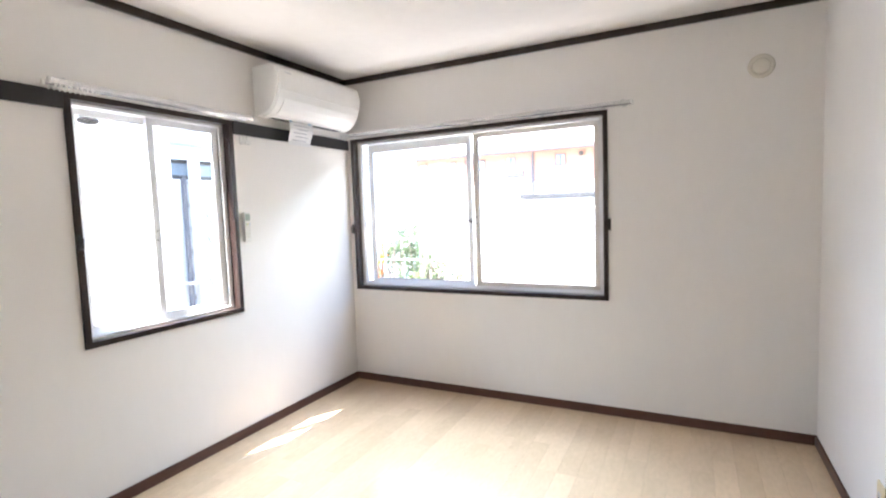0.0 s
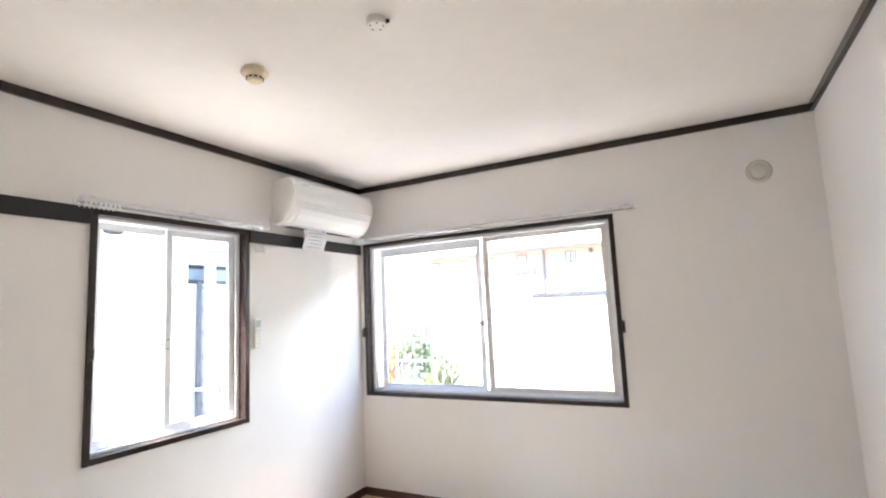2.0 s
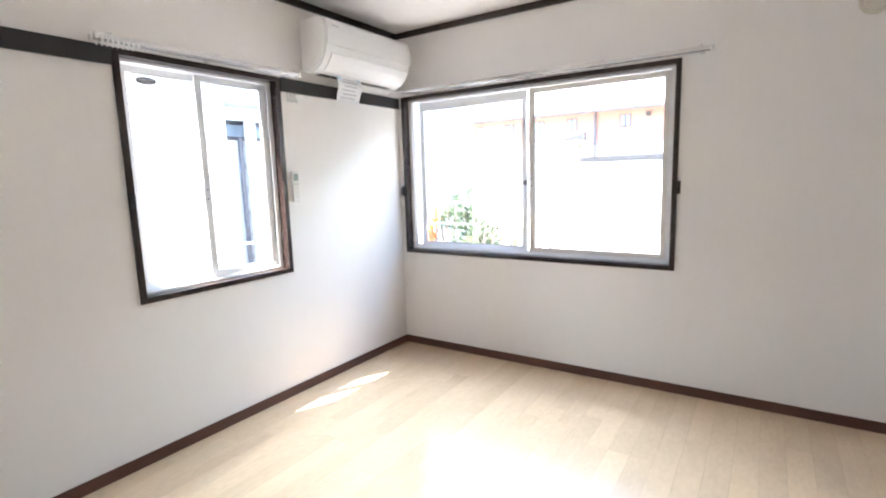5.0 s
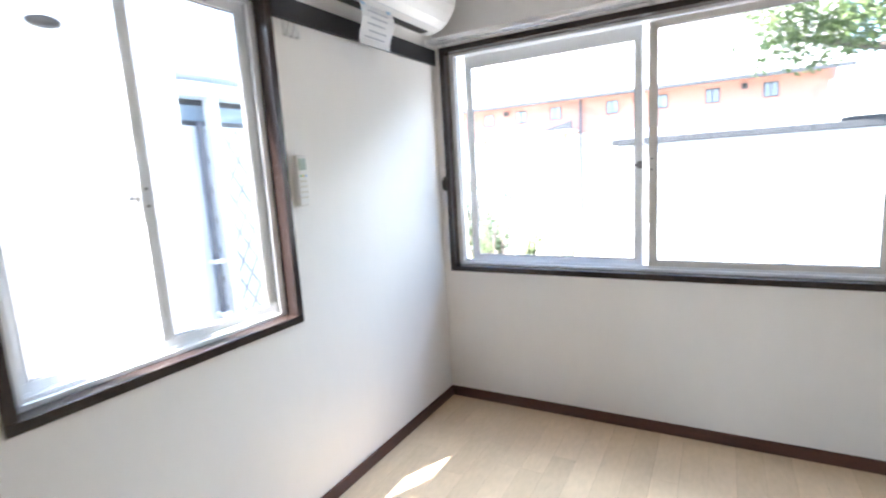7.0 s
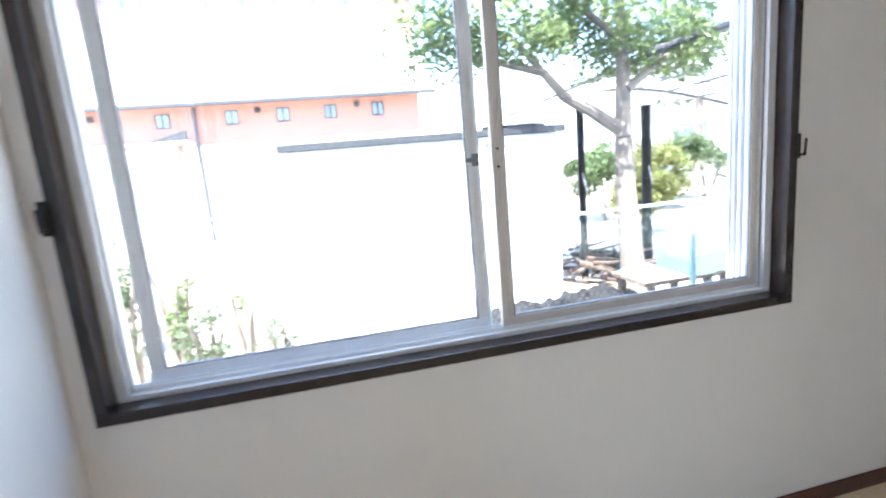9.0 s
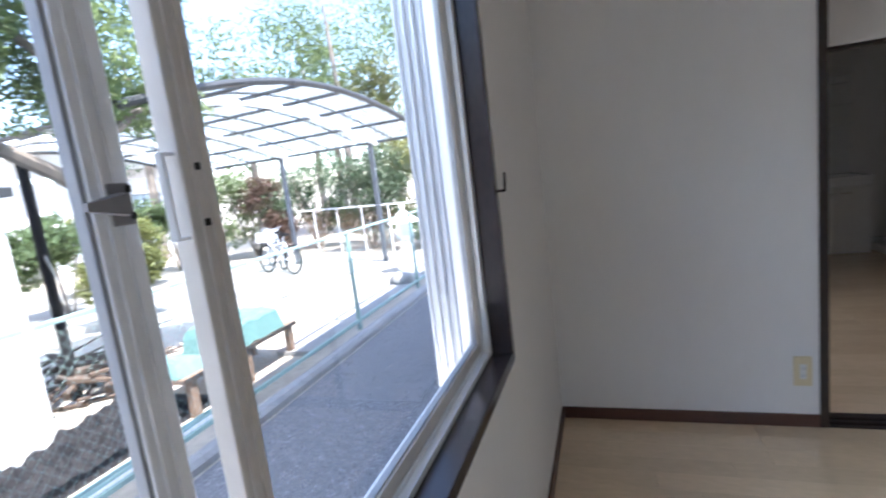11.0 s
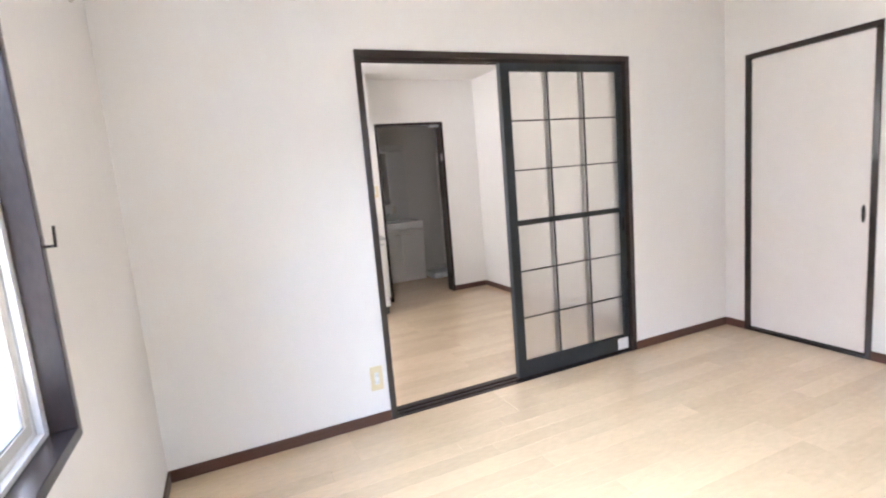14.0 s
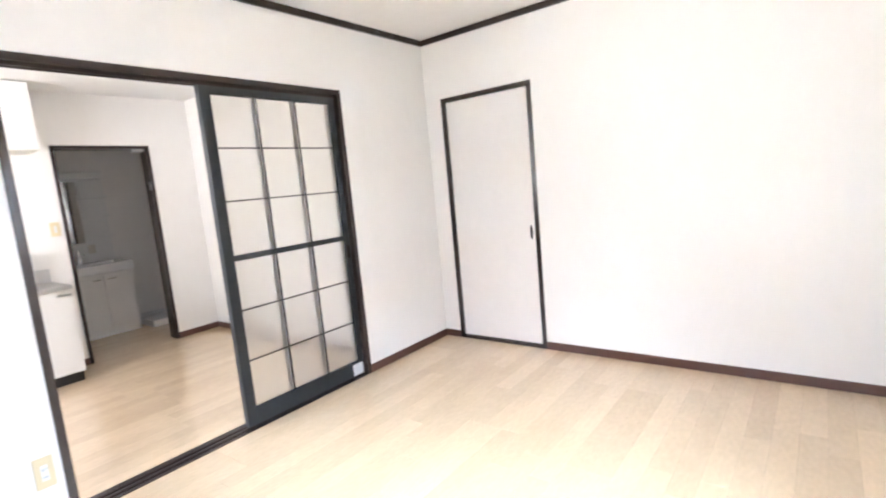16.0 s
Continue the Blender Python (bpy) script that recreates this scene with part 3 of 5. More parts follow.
def lattice_door():
    d = empty("door_1", (W + 0.045, -2.45, 0.009))
    tagged(d, "black lattice sliding door with frosted panes, half open", "sliding door", kind="structure")
    y0, y1, zt = -2.910, -1.985, 1.957
    oy, oz = -2.45, 0.009

    def b(rows, bevel=0.002):
        return boxes([((x0, a - oy, z0 - oz), (x1, c - oy, z1 - oz)) for x0, x1, a, c, z0, z1 in rows], bevel)

    pa, pb, pz0, pz1 = -2.868, -2.047, 0.116, 1.908
    part("stile", b([(-0.017, 0.024, pb, y1, 0.012, zt)]), SHOJI, d)
    part("stile", b([(-0.017, 0.024, y0, pa, 0.012, zt)]), SHOJI, d)
    part("top_rail", b([(-0.016, 0.016, pa, pb, pz1, zt)]), SHOJI, d)
    part("bottom_rail", b([(-0.016, 0.016, pa, pb, 0.012, pz0)]), SHOJI, d)
    part("middle_rail", b([(-0.016, 0.016, pa, pb, 0.985, 1.018)]), SHOJI, d)
    cols = [pa, -2.594, -2.321, pb]
    rowz = [pz0, 0.397, 0.697, 0.985]
    rowz2 = [1.018, 1.324, 1.620, pz1]
    for v in cols[1:3]:
        for x0, x1, w in ((-0.013, -0.006, 0.006), (0.022, 0.032, 0.009)):
            part("muntin", b([(x0, x1, v - w, v + w, pz0, 0.985)], 0.001), SHOJI, d)
            part("muntin", b([(x0, x1, v - w, v + w, 1.018, pz1)], 0.001), SHOJI, d)
    for z in (rowz[1], rowz[2], rowz2[1], rowz2[2]):
        part("muntin", b([(-0.014, -0.005, pa, pb, z - 0.004, z + 0.004)], 0.001), SHOJI, d)
    for zs in (rowz, rowz2):
        part("pane", b([(0.000, 0.003, pa, pb, zs[0], zs[-1])], 0), FROST, d, "frosted translucent pane")
    pull = part("finger_pull", b([(-0.020, -0.016, -2.897, -2.879, 0.86, 0.95)], 0.002), DARKWOOD, d, "recessed brown finger pull")
    part("sticker", b([(-0.0185, -0.0172, -2.897, -2.805, 0.018, 0.098)], 0), PAPER, d, "small white paper sticker")


lattice_door()

# ---- closet ----
door_casing("door_frame_2", "y", -D, 1, CL[0], CL[1], CL[2], 0.10, DARKWOOD, "dark stained wooden frame of the closet", fw=0.034, rise=0.022)


def closet_door():
    d = empty("door_2", (2.6035, -D - 0.03, 0.0285))
    tagged(d, "closed white flush closet door with a dark pull", "door", kind="structure")
    part("leaf", box((-0.364, -0.015, 0.0), (0.364, 0.017, 1.920), 0.002), WHITE_MATT, d)
    m = Matrix.Translation((-0.325, 0.017, 0.866)) @ Matrix.Rotation(radians(-90), 4, "X") @ Matrix.Diagonal((0.20, 1.0, 1.0, 1.0))
    part("handle", lathe([(0.055, 0.0), (0.055, 0.004), (0.050, 0.005), (0.044, 0.003), (0.0, 0.0025)], m, 24), BLACK_METAL, d, "dark oval recessed pull")


closet_door()


# ---- air conditioner ----
def air_conditioner():
    y0, y1 = -0.965, -0.115
    a = empty("air_conditioner", (0, (y0 + y1) / 2, 2.03))
    tagged(a, "white wall-mounted split air conditioner", "air conditioner")
    oy = (y0 + y1) / 2
    prof = [(0.0, 0.02), (0.0, 0.318), (0.165, 0.318), (0.190, 0.314), (0.210, 0.302), (0.222, 0.282), (0.228, 0.25), (0.230, 0.20), (0.226, 0.15), (0.214, 0.108), (0.195, 0.072), (0.168, 0.040), (0.135, 0.016), (0.095, 0.003), (0.05, 0.0)]
    bm = extrude_profile(prof, "y", y0 - oy, y1 - oy)
    bmesh.ops.bevel(bm, geom=[e for e in bm.edges if abs(e.verts[0].co.y - e.verts[1].co.y) < 1e-5], offset=0.014, segments=3, affect="EDGES")
    part("body", bm, WHITE, a, "glossy white plastic casing", smooth=False)
    pan = extrude_profile([(0.2275, 0.152), (0.2335, 0.154), (0.2345, 0.20), (0.2325, 0.252), (0.226, 0.285), (0.213, 0.306), (0.210, 0.302), (0.222, 0.282), (0.228, 0.25), (0.230, 0.20)], "y", y0 - oy + 0.016, y1 - oy - 0.016)
    part("front_panel", pan, WHITE, a, "smooth white front panel")
    flap = extrude_profile([(0.2155, 0.104), (0.2215, 0.103), (0.199, 0.066), (0.172, 0.034), (0.138, 0.010), (0.136, 0.016), (0.168, 0.040), (0.195, 0.072)], "y", y0 - oy + 0.06, y1 - oy - 0.06)
    part("louvre_flap", flap, WHITE, a, "long white louvre flap")
    part("air_slot", extrude_profile([(0.140, 0.0115), (0.134, 0.0095), (0.130, 0.013), (0.135, 0.017)], "y", y0 - oy + 0.07, y1 - oy - 0.07), INK, a, "thin grey gap below the flap")
    part("bottom_slot", box((0.045, y0 - oy + 0.08, -0.001), (0.09, y1 - oy - 0.08, 0.004)), GREY_SLOT, a, "dark air outlet under the casing")
    part("name_plate", box((0.2290, y0 - oy + 0.06, 0.262), (0.2325, y0 - oy + 0.12, 0.269)), INK, a, "tiny grey name plate")
    part("indicator", box((0.2250, y1 - oy - 0.045, 0.262), (0.2330, y1 - oy - 0.032, 0.270)), BEIGE, a, "small indicator lamp")
    bm = bmesh.new()
    add_rod(bm, (0.008, y0 - oy - 0.008, -0.02), (0.008, y0 - oy - 0.008, 0.06), 0.006, seg=8)
    part("cable", bm, WHITE, a, "white power cable")
    p = empty("paper_tag", (0.10, -0.640, 2.030))
    tagged(p, "white printed paper hanging from the air conditioner", "paper")
    bm = bmesh.new()
    n = 6
    rows = []
    for i in range(n + 1):
        z = -0.155 * i / n
        x = 0.012 * math.sin(i * 0.9) - 0.001 * i
        rows.append([bm.verts.new((x + dx, y, z)) for dx in (0, 0.0012) for y in (-0.115 + 0.004 * i / n, 0.115 - 0.002 * i)])
    for r, s in zip(rows, rows[1:]):
        for k, j in ((0, 1), (1, 3), (3, 2), (2, 0)):
            bm.faces.new((r[k], r[j], s[j], s[k]))
    bm.faces.new((rows[0][0], rows[0][1], rows[0][3], rows[0][2]))
    bm.faces.new((rows[-1][0], rows[-1][1], rows[-1][3], rows[-1][2]))
    part("sheet", bm, PAPER, p, "curled white sheet")
    for y in (-0.098, 0.085):
        part("tape", box((0.001, y - 0.012, -0.03), (0.0035, y + 0.012, 0.006)), BLUE_TAPE, p, "strip of pale blue tape")
    for k in range(5):
        z = -0.025 - 0.024 * k
        x = 0.012 * math.sin((-z / 0.155 * n) * 0.9) - 0.001 * (-z / 0.155 * n) + 0.003
        part("print_line", box((x, -0.08 + 0.02 * (k % 2), z - 0.004), (x + 0.001, 0.065 - 0.01 * (k % 3), z + 0.003)), INK, p, "faint grey print line")


air_conditioner()


def remote_control():
    r = empty("remote_control", (0.0, -1.088, 1.235))
    tagged(r, "white air-conditioner remote in a wall holder", "remote control")
    part("holder", box((0.0, -0.026, 0.0), (0.006, 0.026, 0.11), 0.002), WHITE, r, "white plastic holder")
    part("body", box((0.006, -0.024, 0.004), (0.026, 0.024, 0.19), 0.006), WHITE, r, "white plastic body")
    part("screen", box((0.0262, -0.018, 0.135), (0.0272, 0.018, 0.178)), mat("lcd_green_grey", (0.35, 0.42, 0.38), 0.25), r, "grey-green display")
    colours = [(0.25, 0.5, 0.3), (0.75, 0.6, 0.15), (0.3, 0.45, 0.7)]
    for i in range(5):
        for j in range(3):
            m = mat("button_colour", colours[j], 0.5) if i == 4 else BEIGE
            part("button", box((0.0258, -0.017 + 0.0125 * j, 0.030 + 0.020 * i), (0.0278, -0.008 + 0.0125 * j, 0.038 + 0.020 * i), 0.001), m, r)


remote_control()


# ---- small fixtures of the room ----
def wall_vent():
    v = empty("wall_vent", (2.870, 0.0, 2.130))
    tagged(v, "round beige plastic air vent on the wall", "vent")
    m = Matrix.Rotation(radians(90), 4, "X")
    part("rim", lathe([(0.066, 0.0), (0.066, 0.005), (0.060, 0.010), (0.050, 0.010), (0.047, 0.008), (0.0, 0.008)], m, 40), BEIGE, v, smooth=True)
    part("cap", lathe([(0.043, 0.008), (0.043, 0.014), (0.038, 0.018), (0.0, 0.019)], m, 40), BEIGE, v, "round domed cap", smooth=True)


wall_vent()


def outlet(name, m, label):
    o = empty(name)
    o.matrix_world = m
    tagged(o, label, "outlet")
    part("plate", box((-0.035, 0, -0.068), (0.035, 0.008, 0.068), 0.004), IVORY, o, "ivory plastic cover plate")
    part("insert", box((-0.013, 0.008, -0.034), (0.013, 0.011, 0.034), 0.002), WHITE, o, "white socket insert")
    for z in (-0.018, 0.016):
        for x in (-0.006, 0.004):
            part("socket_slot", box((x, 0.0109, z - 0.006), (x + 0.002, 0.0115, z + 0.006)), GREY_SLOT, o)
    return o


outlet("wall_outlet", pose(W, -1.050, 0.262, 0, 0, 90), "ivory double power outlet low on the wall")


def smoke_detector():
    s = empty("smoke_detector", (0.945, -1.92, H))
    tagged(s, "yellowed cream smoke detector on the ceiling", "smoke detector")
    part("body", lathe([(0.056, 0.0), (0.056, -0.022), (0.046, -0.034), (0.0, -0.034)], Matrix(), 8), CREAM, s)
    part("sensor_cage", lathe([(0.034, -0.034), (0.034, -0.042), (0.028, -0.052), (0.0, -0.053)], Matrix(), 24), CREAM, s)
    for k in range(10):
        a = 2 * math.pi * k / 10
        m = Matrix.Rotation(a, 4, "Z")
        bm = box((0.031, -0.006, -0.043), (0.0355, 0.006, -0.036))
        bm.transform(m)
        part("slot", bm, GREY_SLOT, s)


smoke_detector()


def ceiling_rose():
    s = empty("ceiling_rose", (1.59, -1.945, H))
    tagged(s, "white round ceiling socket for a lamp", "ceiling socket")
    part("body", lathe([(0.036, 0.0), (0.036, -0.020), (0.033, -0.026), (0.0, -0.026)], Matrix(), 32), WHITE, s)
    for k in range(5):
        a = 2 * math.pi * k / 5 + 0.3
        bm = box((-0.002, -0.004, -0.0275), (0.002, 0.004, -0.0255))
        bm.transform(Matrix.Translation((0.024 * math.cos(a), 0.024 * math.sin(a), 0)) @ Matrix.Rotation(a, 4, "Z"))
        part("socket_slot", bm, GREY_SLOT, s)
    part("clip", box((0.030, 0.006, -0.018), (0.046, 0.016, -0.006), 0.002), BLACK_METAL, s, "small dark release clip")


ceiling_rose()

# ---- kitchen and washroom ----
door_casing("door_frame_3", "x", KX, -1, -2.770, -1.980, 1.938, 0.13, DARKWOOD, "dark stained wooden frame of the washroom doorway", fw=0.03, sill=False)


def door_closer():
    c = empty("door_stop_catch", (KX + 0.02, -2.665, 1.902))
    tagged(c, "small silver catch at the top of the doorway", "door catch")
    part("catch_body", box((-0.02, -0.06, -0.02), (0.02, 0.05, 0.004), 0.003), STEEL, c)


door_closer()
for nm, z in (("hinge", 1.55),):
    h = tagged(finish("hinge", box((KX - 0.006, -2.7395, z - 0.04), (KX + 0.03, -2.7345, z + 0.04), 0.001), STEEL), "small steel hinge leaf on the doorway jamb", "hinge")


def kitchen_counter():
    k = empty("kitchen_cabinet", (5.255, -1.815, 0))
    tagged(k, "white kitchen sink cabinet with a black kickboard", "cabinet")
    L = 1.6
    part("body", box((0.02, 0.0, 0.09), (0.508, L, 0.765), 0.002), CABINET, k, "cream-white side and carcass")
    part("kickboard", box((0.07, 0.004, 0.0), (0.50, L, 0.09), 0.001), GREY_SLOT, k, "black kickboard")
    for i in range(4):
        dr = part("door", box((0.0, 0.004 + 0.4 * i, 0.095), (0.02, 0.396 + 0.4 * i, 0.755), 0.002), CABINET, k, "white laminate door")
        y = 0.06 if i % 2 else 0.34
        part("handle", box((-0.018, y - 0.05, 0.715), (-0.002, y + 0.05, 0.730), 0.004), BASE if i == 0 else STEEL, dr, "slim handle")
    w = empty("worktop", (5.235, -1.815, 0.765))
    tagged(w, "stainless steel kitchen worktop with backsplash", "worktop")
    part("top", box((0.0, -0.004, 0.0), (0.528, L, 0.030), 0.004), STEEL, w)
    part("backsplash", box((0.516, -0.002, 0.030), (0.526, L, 0.14), 0.002), STEEL, w)
    f = empty("kitchen_faucet", (5.64, -1.25, 0.795))
    tagged(f, "chrome kitchen mixer tap", "faucet")
    part("base", rod((0, 0, 0), (0, 0, 0.12), 0.022), CHROME, f)
    part("spout", rod((0, 0, 0.11), (-0.22, 0, 0.16), 0.011), CHROME, f)
    g = empty("splash_guard", (5.72, -1.68, 0.795))
    tagged(g, "grey metal splash guard standing on the worktop", "splash guard")
    part("panel", box((-0.10, -0.006, 0.0), (0.03, 0.002, 0.26), 0.003), STEEL, g)
    u = empty("wall_cabinet", (5.41, -1.83, 1.86))
    tagged(u, "cream kitchen wall cabinet under the ceiling", "cabinet")
    part("body", box((0.018, 0, 0), (0.349, 1.5, 0.52), 0.002), BEIGE, u)
    for i in range(3):
        part("door", box((0.0, 0.003 + 0.5 * i, 0.004), (0.018, 0.497 + 0.5 * i, 0.516), 0.002), CABINET, u, "cream laminate door")


kitchen_counter()
sw = empty("light_switch", (KX, -1.916, 1.230))
tagged(sw, "ivory light switch beside the washroom doorway", "switch")
part("plate", box((-0.009, -0.035, -0.06), (0, 0.035, 0.06), 0.003), IVORY, sw)
part("rocker", box((-0.012, -0.012, -0.03), (-0.009, 0.012, 0.03), 0.002), WHITE, sw)


def vanity():
    v = empty("vanity_cabinet", (6.735, -2.50, 0))
    tagged(v, "white two-door washroom vanity cabinet", "vanity")
    part("body", box((0.0, -0.298, 0.06), (0.485, 0.298, 0.69), 0.002), CABINET, v)
    part("plinth", box((0.006, -0.296, 0.0), (0.48, 0.296, 0.06), 0.001), CABINET, v)
    for s in (-1, 1):
        dr = part("door", box((-0.018, min(0.002 * s, 0.296 * s), 0.075), (0.0, max(0.002 * s, 0.296 * s), 0.665), 0.003), CABINET, v, "white laminate door")
        bm = bmesh.new()
        y = 0.07 * s
        add_rod(bm, (-0.040, y - 0.04, 0.625), (-0.040, y + 0.04, 0.625), 0.005, seg=8)
        for e in (-0.036, 0.036):
            add_rod(bm, (-0.040, y + e, 0.625), (-0.018, y + e, 0.625), 0.004, seg=8)
        part("handle", bm, CHROME, dr, "chrome bar handle")
    b = empty("wash_basin", (6.70, -2.50, 0.69))
    tagged(b, "white ceramic wash basin on the vanity", "basin")
    part("front", box((0.0, -0.305, 0.0), (0.06, 0.305, 0.10), 0.012), CERAMIC, b)
    part("rim", boxes([((0.06, -0.305, 0.0), (0.52, -0.25, 0.10)), ((0.06, 0.25, 0.0), (0.52, 0.305, 0.10)), ((0.40, -0.25, 0.0), (0.52, 0.25, 0.10))], 0.008), CERAMIC, b)
    part("bowl", box((0.06, -0.25, 0.0), (0.40, 0.25, 0.03), 0.006), CERAMIC, b)
    f = empty("basin_faucet", (7.08, -2.42, 0.79))
    tagged(f, "chrome washroom mixer tap", "faucet")
    part("base", rod((0, 0, 0), (0, 0, 0.08), 0.024), CHROME, f)
    part("spout", rod((0, 0, 0.07), (-0.16, 0, 0.11), 0.013), CHROME, f)
    part("lever", rod((0, 0, 0.08), (0.02, 0.0, 0.15), 0.010), CHROME, f)
    m = empty("mirror_cabinet", (7.22, -2.50, 0.79))
    tagged(m, "white mirror cabinet with side shelves above the vanity", "mirror cabinet")
    part("back", box((-0.02, -0.30, 0.0), (0.0, 0.30, 1.02), 0.003), WHITE, m, "white plastic backboard")
    part("mirror", box((-0.13, -0.02, 0.22), (-0.02, 0.295, 0.93), 0.004), WHITE, m, "white mirror door frame")
    part("mirror_glass", box((-0.133, -0.005, 0.235), (-0.1302, 0.235, 0.915)), MIRROR, m, "silver mirror glass")
    part("lamp_cover", box((-0.11, -0.28, 0.94), (-0.02, 0.28, 1.02), 0.01), WHITE, m, "white lamp cover")
    for z in (0.27, 0.50, 0.72):
        part("shelf", boxes([((-0.12, -0.295, z), (-0.02, -0.03, z + 0.012)), ((-0.12, -0.295, z + 0.012), (-0.114, -0.03, z + 0.035))], 0.002), WHITE, m, "small white side shelf")
    part("outlet_box", box((-0.035, -0.12, 0.10), (-0.02, -0.05, 0.20), 0.003), BEIGE, m)
    p = tagged(finish("washing_machine_pan", boxes([((6.58, -3.28, 0.0), (7.20, -2.86, 0.02)), ((6.58, -3.28, 0.02), (6.62, -2.86, 0.07)), ((6.62, -2.90, 0.02), (7.20, -2.86, 0.07)), ((7.16, -3.28, 0.02), (7.20, -2.90, 0.07)), ((6.62, -3.28, 0.02), (7.16, -3.24, 0.07))], 0.004), WHITE), "white plastic washing machine pan on the floor", "washing machine pan")


vanity()


# ---- outdoors ----
def shutter_guide(x0, x1):
    s = empty("shutter_guide", (0, 0.122, 0.42))
    tagged(s, "white ribbed shutter guide outside the wide window", "shutter guide", kind="structure")
    part("board", box((x0, 0.0, 0.0), (x1, 0.085, 1.68), 0.003), GUIDE, s)
    for y, d in ((0.004, 0.010), (0.026, 0.014), (0.050, 0.014), (0.074, 0.010)):
        part("rib", box((x0 - d, y, 0.0), (x0, y + 0.008, 1.68), 0.002), GUIDE, s)


shutter_guide(2.005, 2.06)
structure("ground", box((-250, -250, GROUND - 0.2), (250, 250, GROUND)), EARTH, "pale dry bare ground", "ground")
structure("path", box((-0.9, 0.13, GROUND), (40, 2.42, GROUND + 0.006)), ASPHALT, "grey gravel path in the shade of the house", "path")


def pebbles(count, lo, hi):
    """Loose stones strewn over the path, one small uneven lump each, as one mesh."""
    rnd = random.Random(8)
    verts, faces = [], []
    for _ in range(count):
        x, y, s = rnd.uniform(lo[0], hi[0]), rnd.uniform(lo[1], hi[1]), rnd.choice((0.006, 0.008, 0.011, 0.015))
        a, n = rnd.uniform(0, 6.28), len(verts)
        for k in range(4):
            r = s * rnd.uniform(0.7, 1.2)
            verts.append((x + r * math.cos(a + 1.57 * k), y + r * math.sin(a + 1.57 * k), GROUND + 0.006))
        verts.append((x, y, GROUND + 0.006 + s * rnd.uniform(0.5, 0.9)))
        faces += [(n + k, n + (k + 1) % 4, n + 4) for k in range(4)]
    me = bpy.data.meshes.new("pebbles")
    me.from_pydata(verts, [], faces)
    me.materials.append(PEBBLE)
    tagged(new("pebbles", me), "loose grey gravel stones on the path", "gravel", kind="stuff")


pebbles(16000, (0.6, 0.16), (8.0, 2.40))


def leaf_cloud(name, blobs, count, size, material, parent=None, seed=1, flat=0.6):
    """Many small bent leaves strewn through ellipsoids (centre, radii), denser at their skins, as one mesh."""
    rnd = random.Random(seed)
    verts, faces = [], []
    weights = [r[0] * r[1] * r[2] for _, r in blobs]
    for _ in range(count):
        (c, r), = rnd.choices(blobs, weights)
        d = Vector((rnd.gauss(0, 1), rnd.gauss(0, 1), rnd.gauss(0, 1))).normalized()
        k = rnd.random() ** 0.4
        p = Vector(c) + Vector((d.x * r[0], d.y * r[1], d.z * r[2])) * k
        if noise.noise(p * 1.6 + Vector((seed, 0, 0))) < -0.12:
            continue
        s = size * rnd.uniform(0.6, 1.35)
        q = Euler((rnd.uniform(-1, 1) * flat * 1.6, rnd.uniform(-1, 1) * flat * 1.6, rnd.uniform(0, 6.28)))
        n = len(verts)
        for v in ((-s, 0, 0), (0, -0.38 * s, 0.10 * s), (s, 0, -0.12 * s), (0, 0.38 * s, 0.10 * s)):
            w = Vector(v)
            w.rotate(q)
            verts.append(p + w)
        faces += [(n, n + 1, n + 2), (n, n + 2, n + 3)]
    me = bpy.data.meshes.new(name)
    me.from_pydata([tuple(v) for v in verts], [], faces)
    me.materials.append(material)
    ob = new(name, me)
    if parent is not None:
        ob.parent = parent
    return ob


def limb(bm, pts, r0, r1, seg=10):
    n = len(pts) - 1
    for k in range(n):
        a, b = r0 + (r1 - r0) * k / n, r0 + (r1 - r0) * (k + 1) / n
        add_rod(bm, pts[k], pts[k + 1], a, b, seg, caps=True)
    return bm


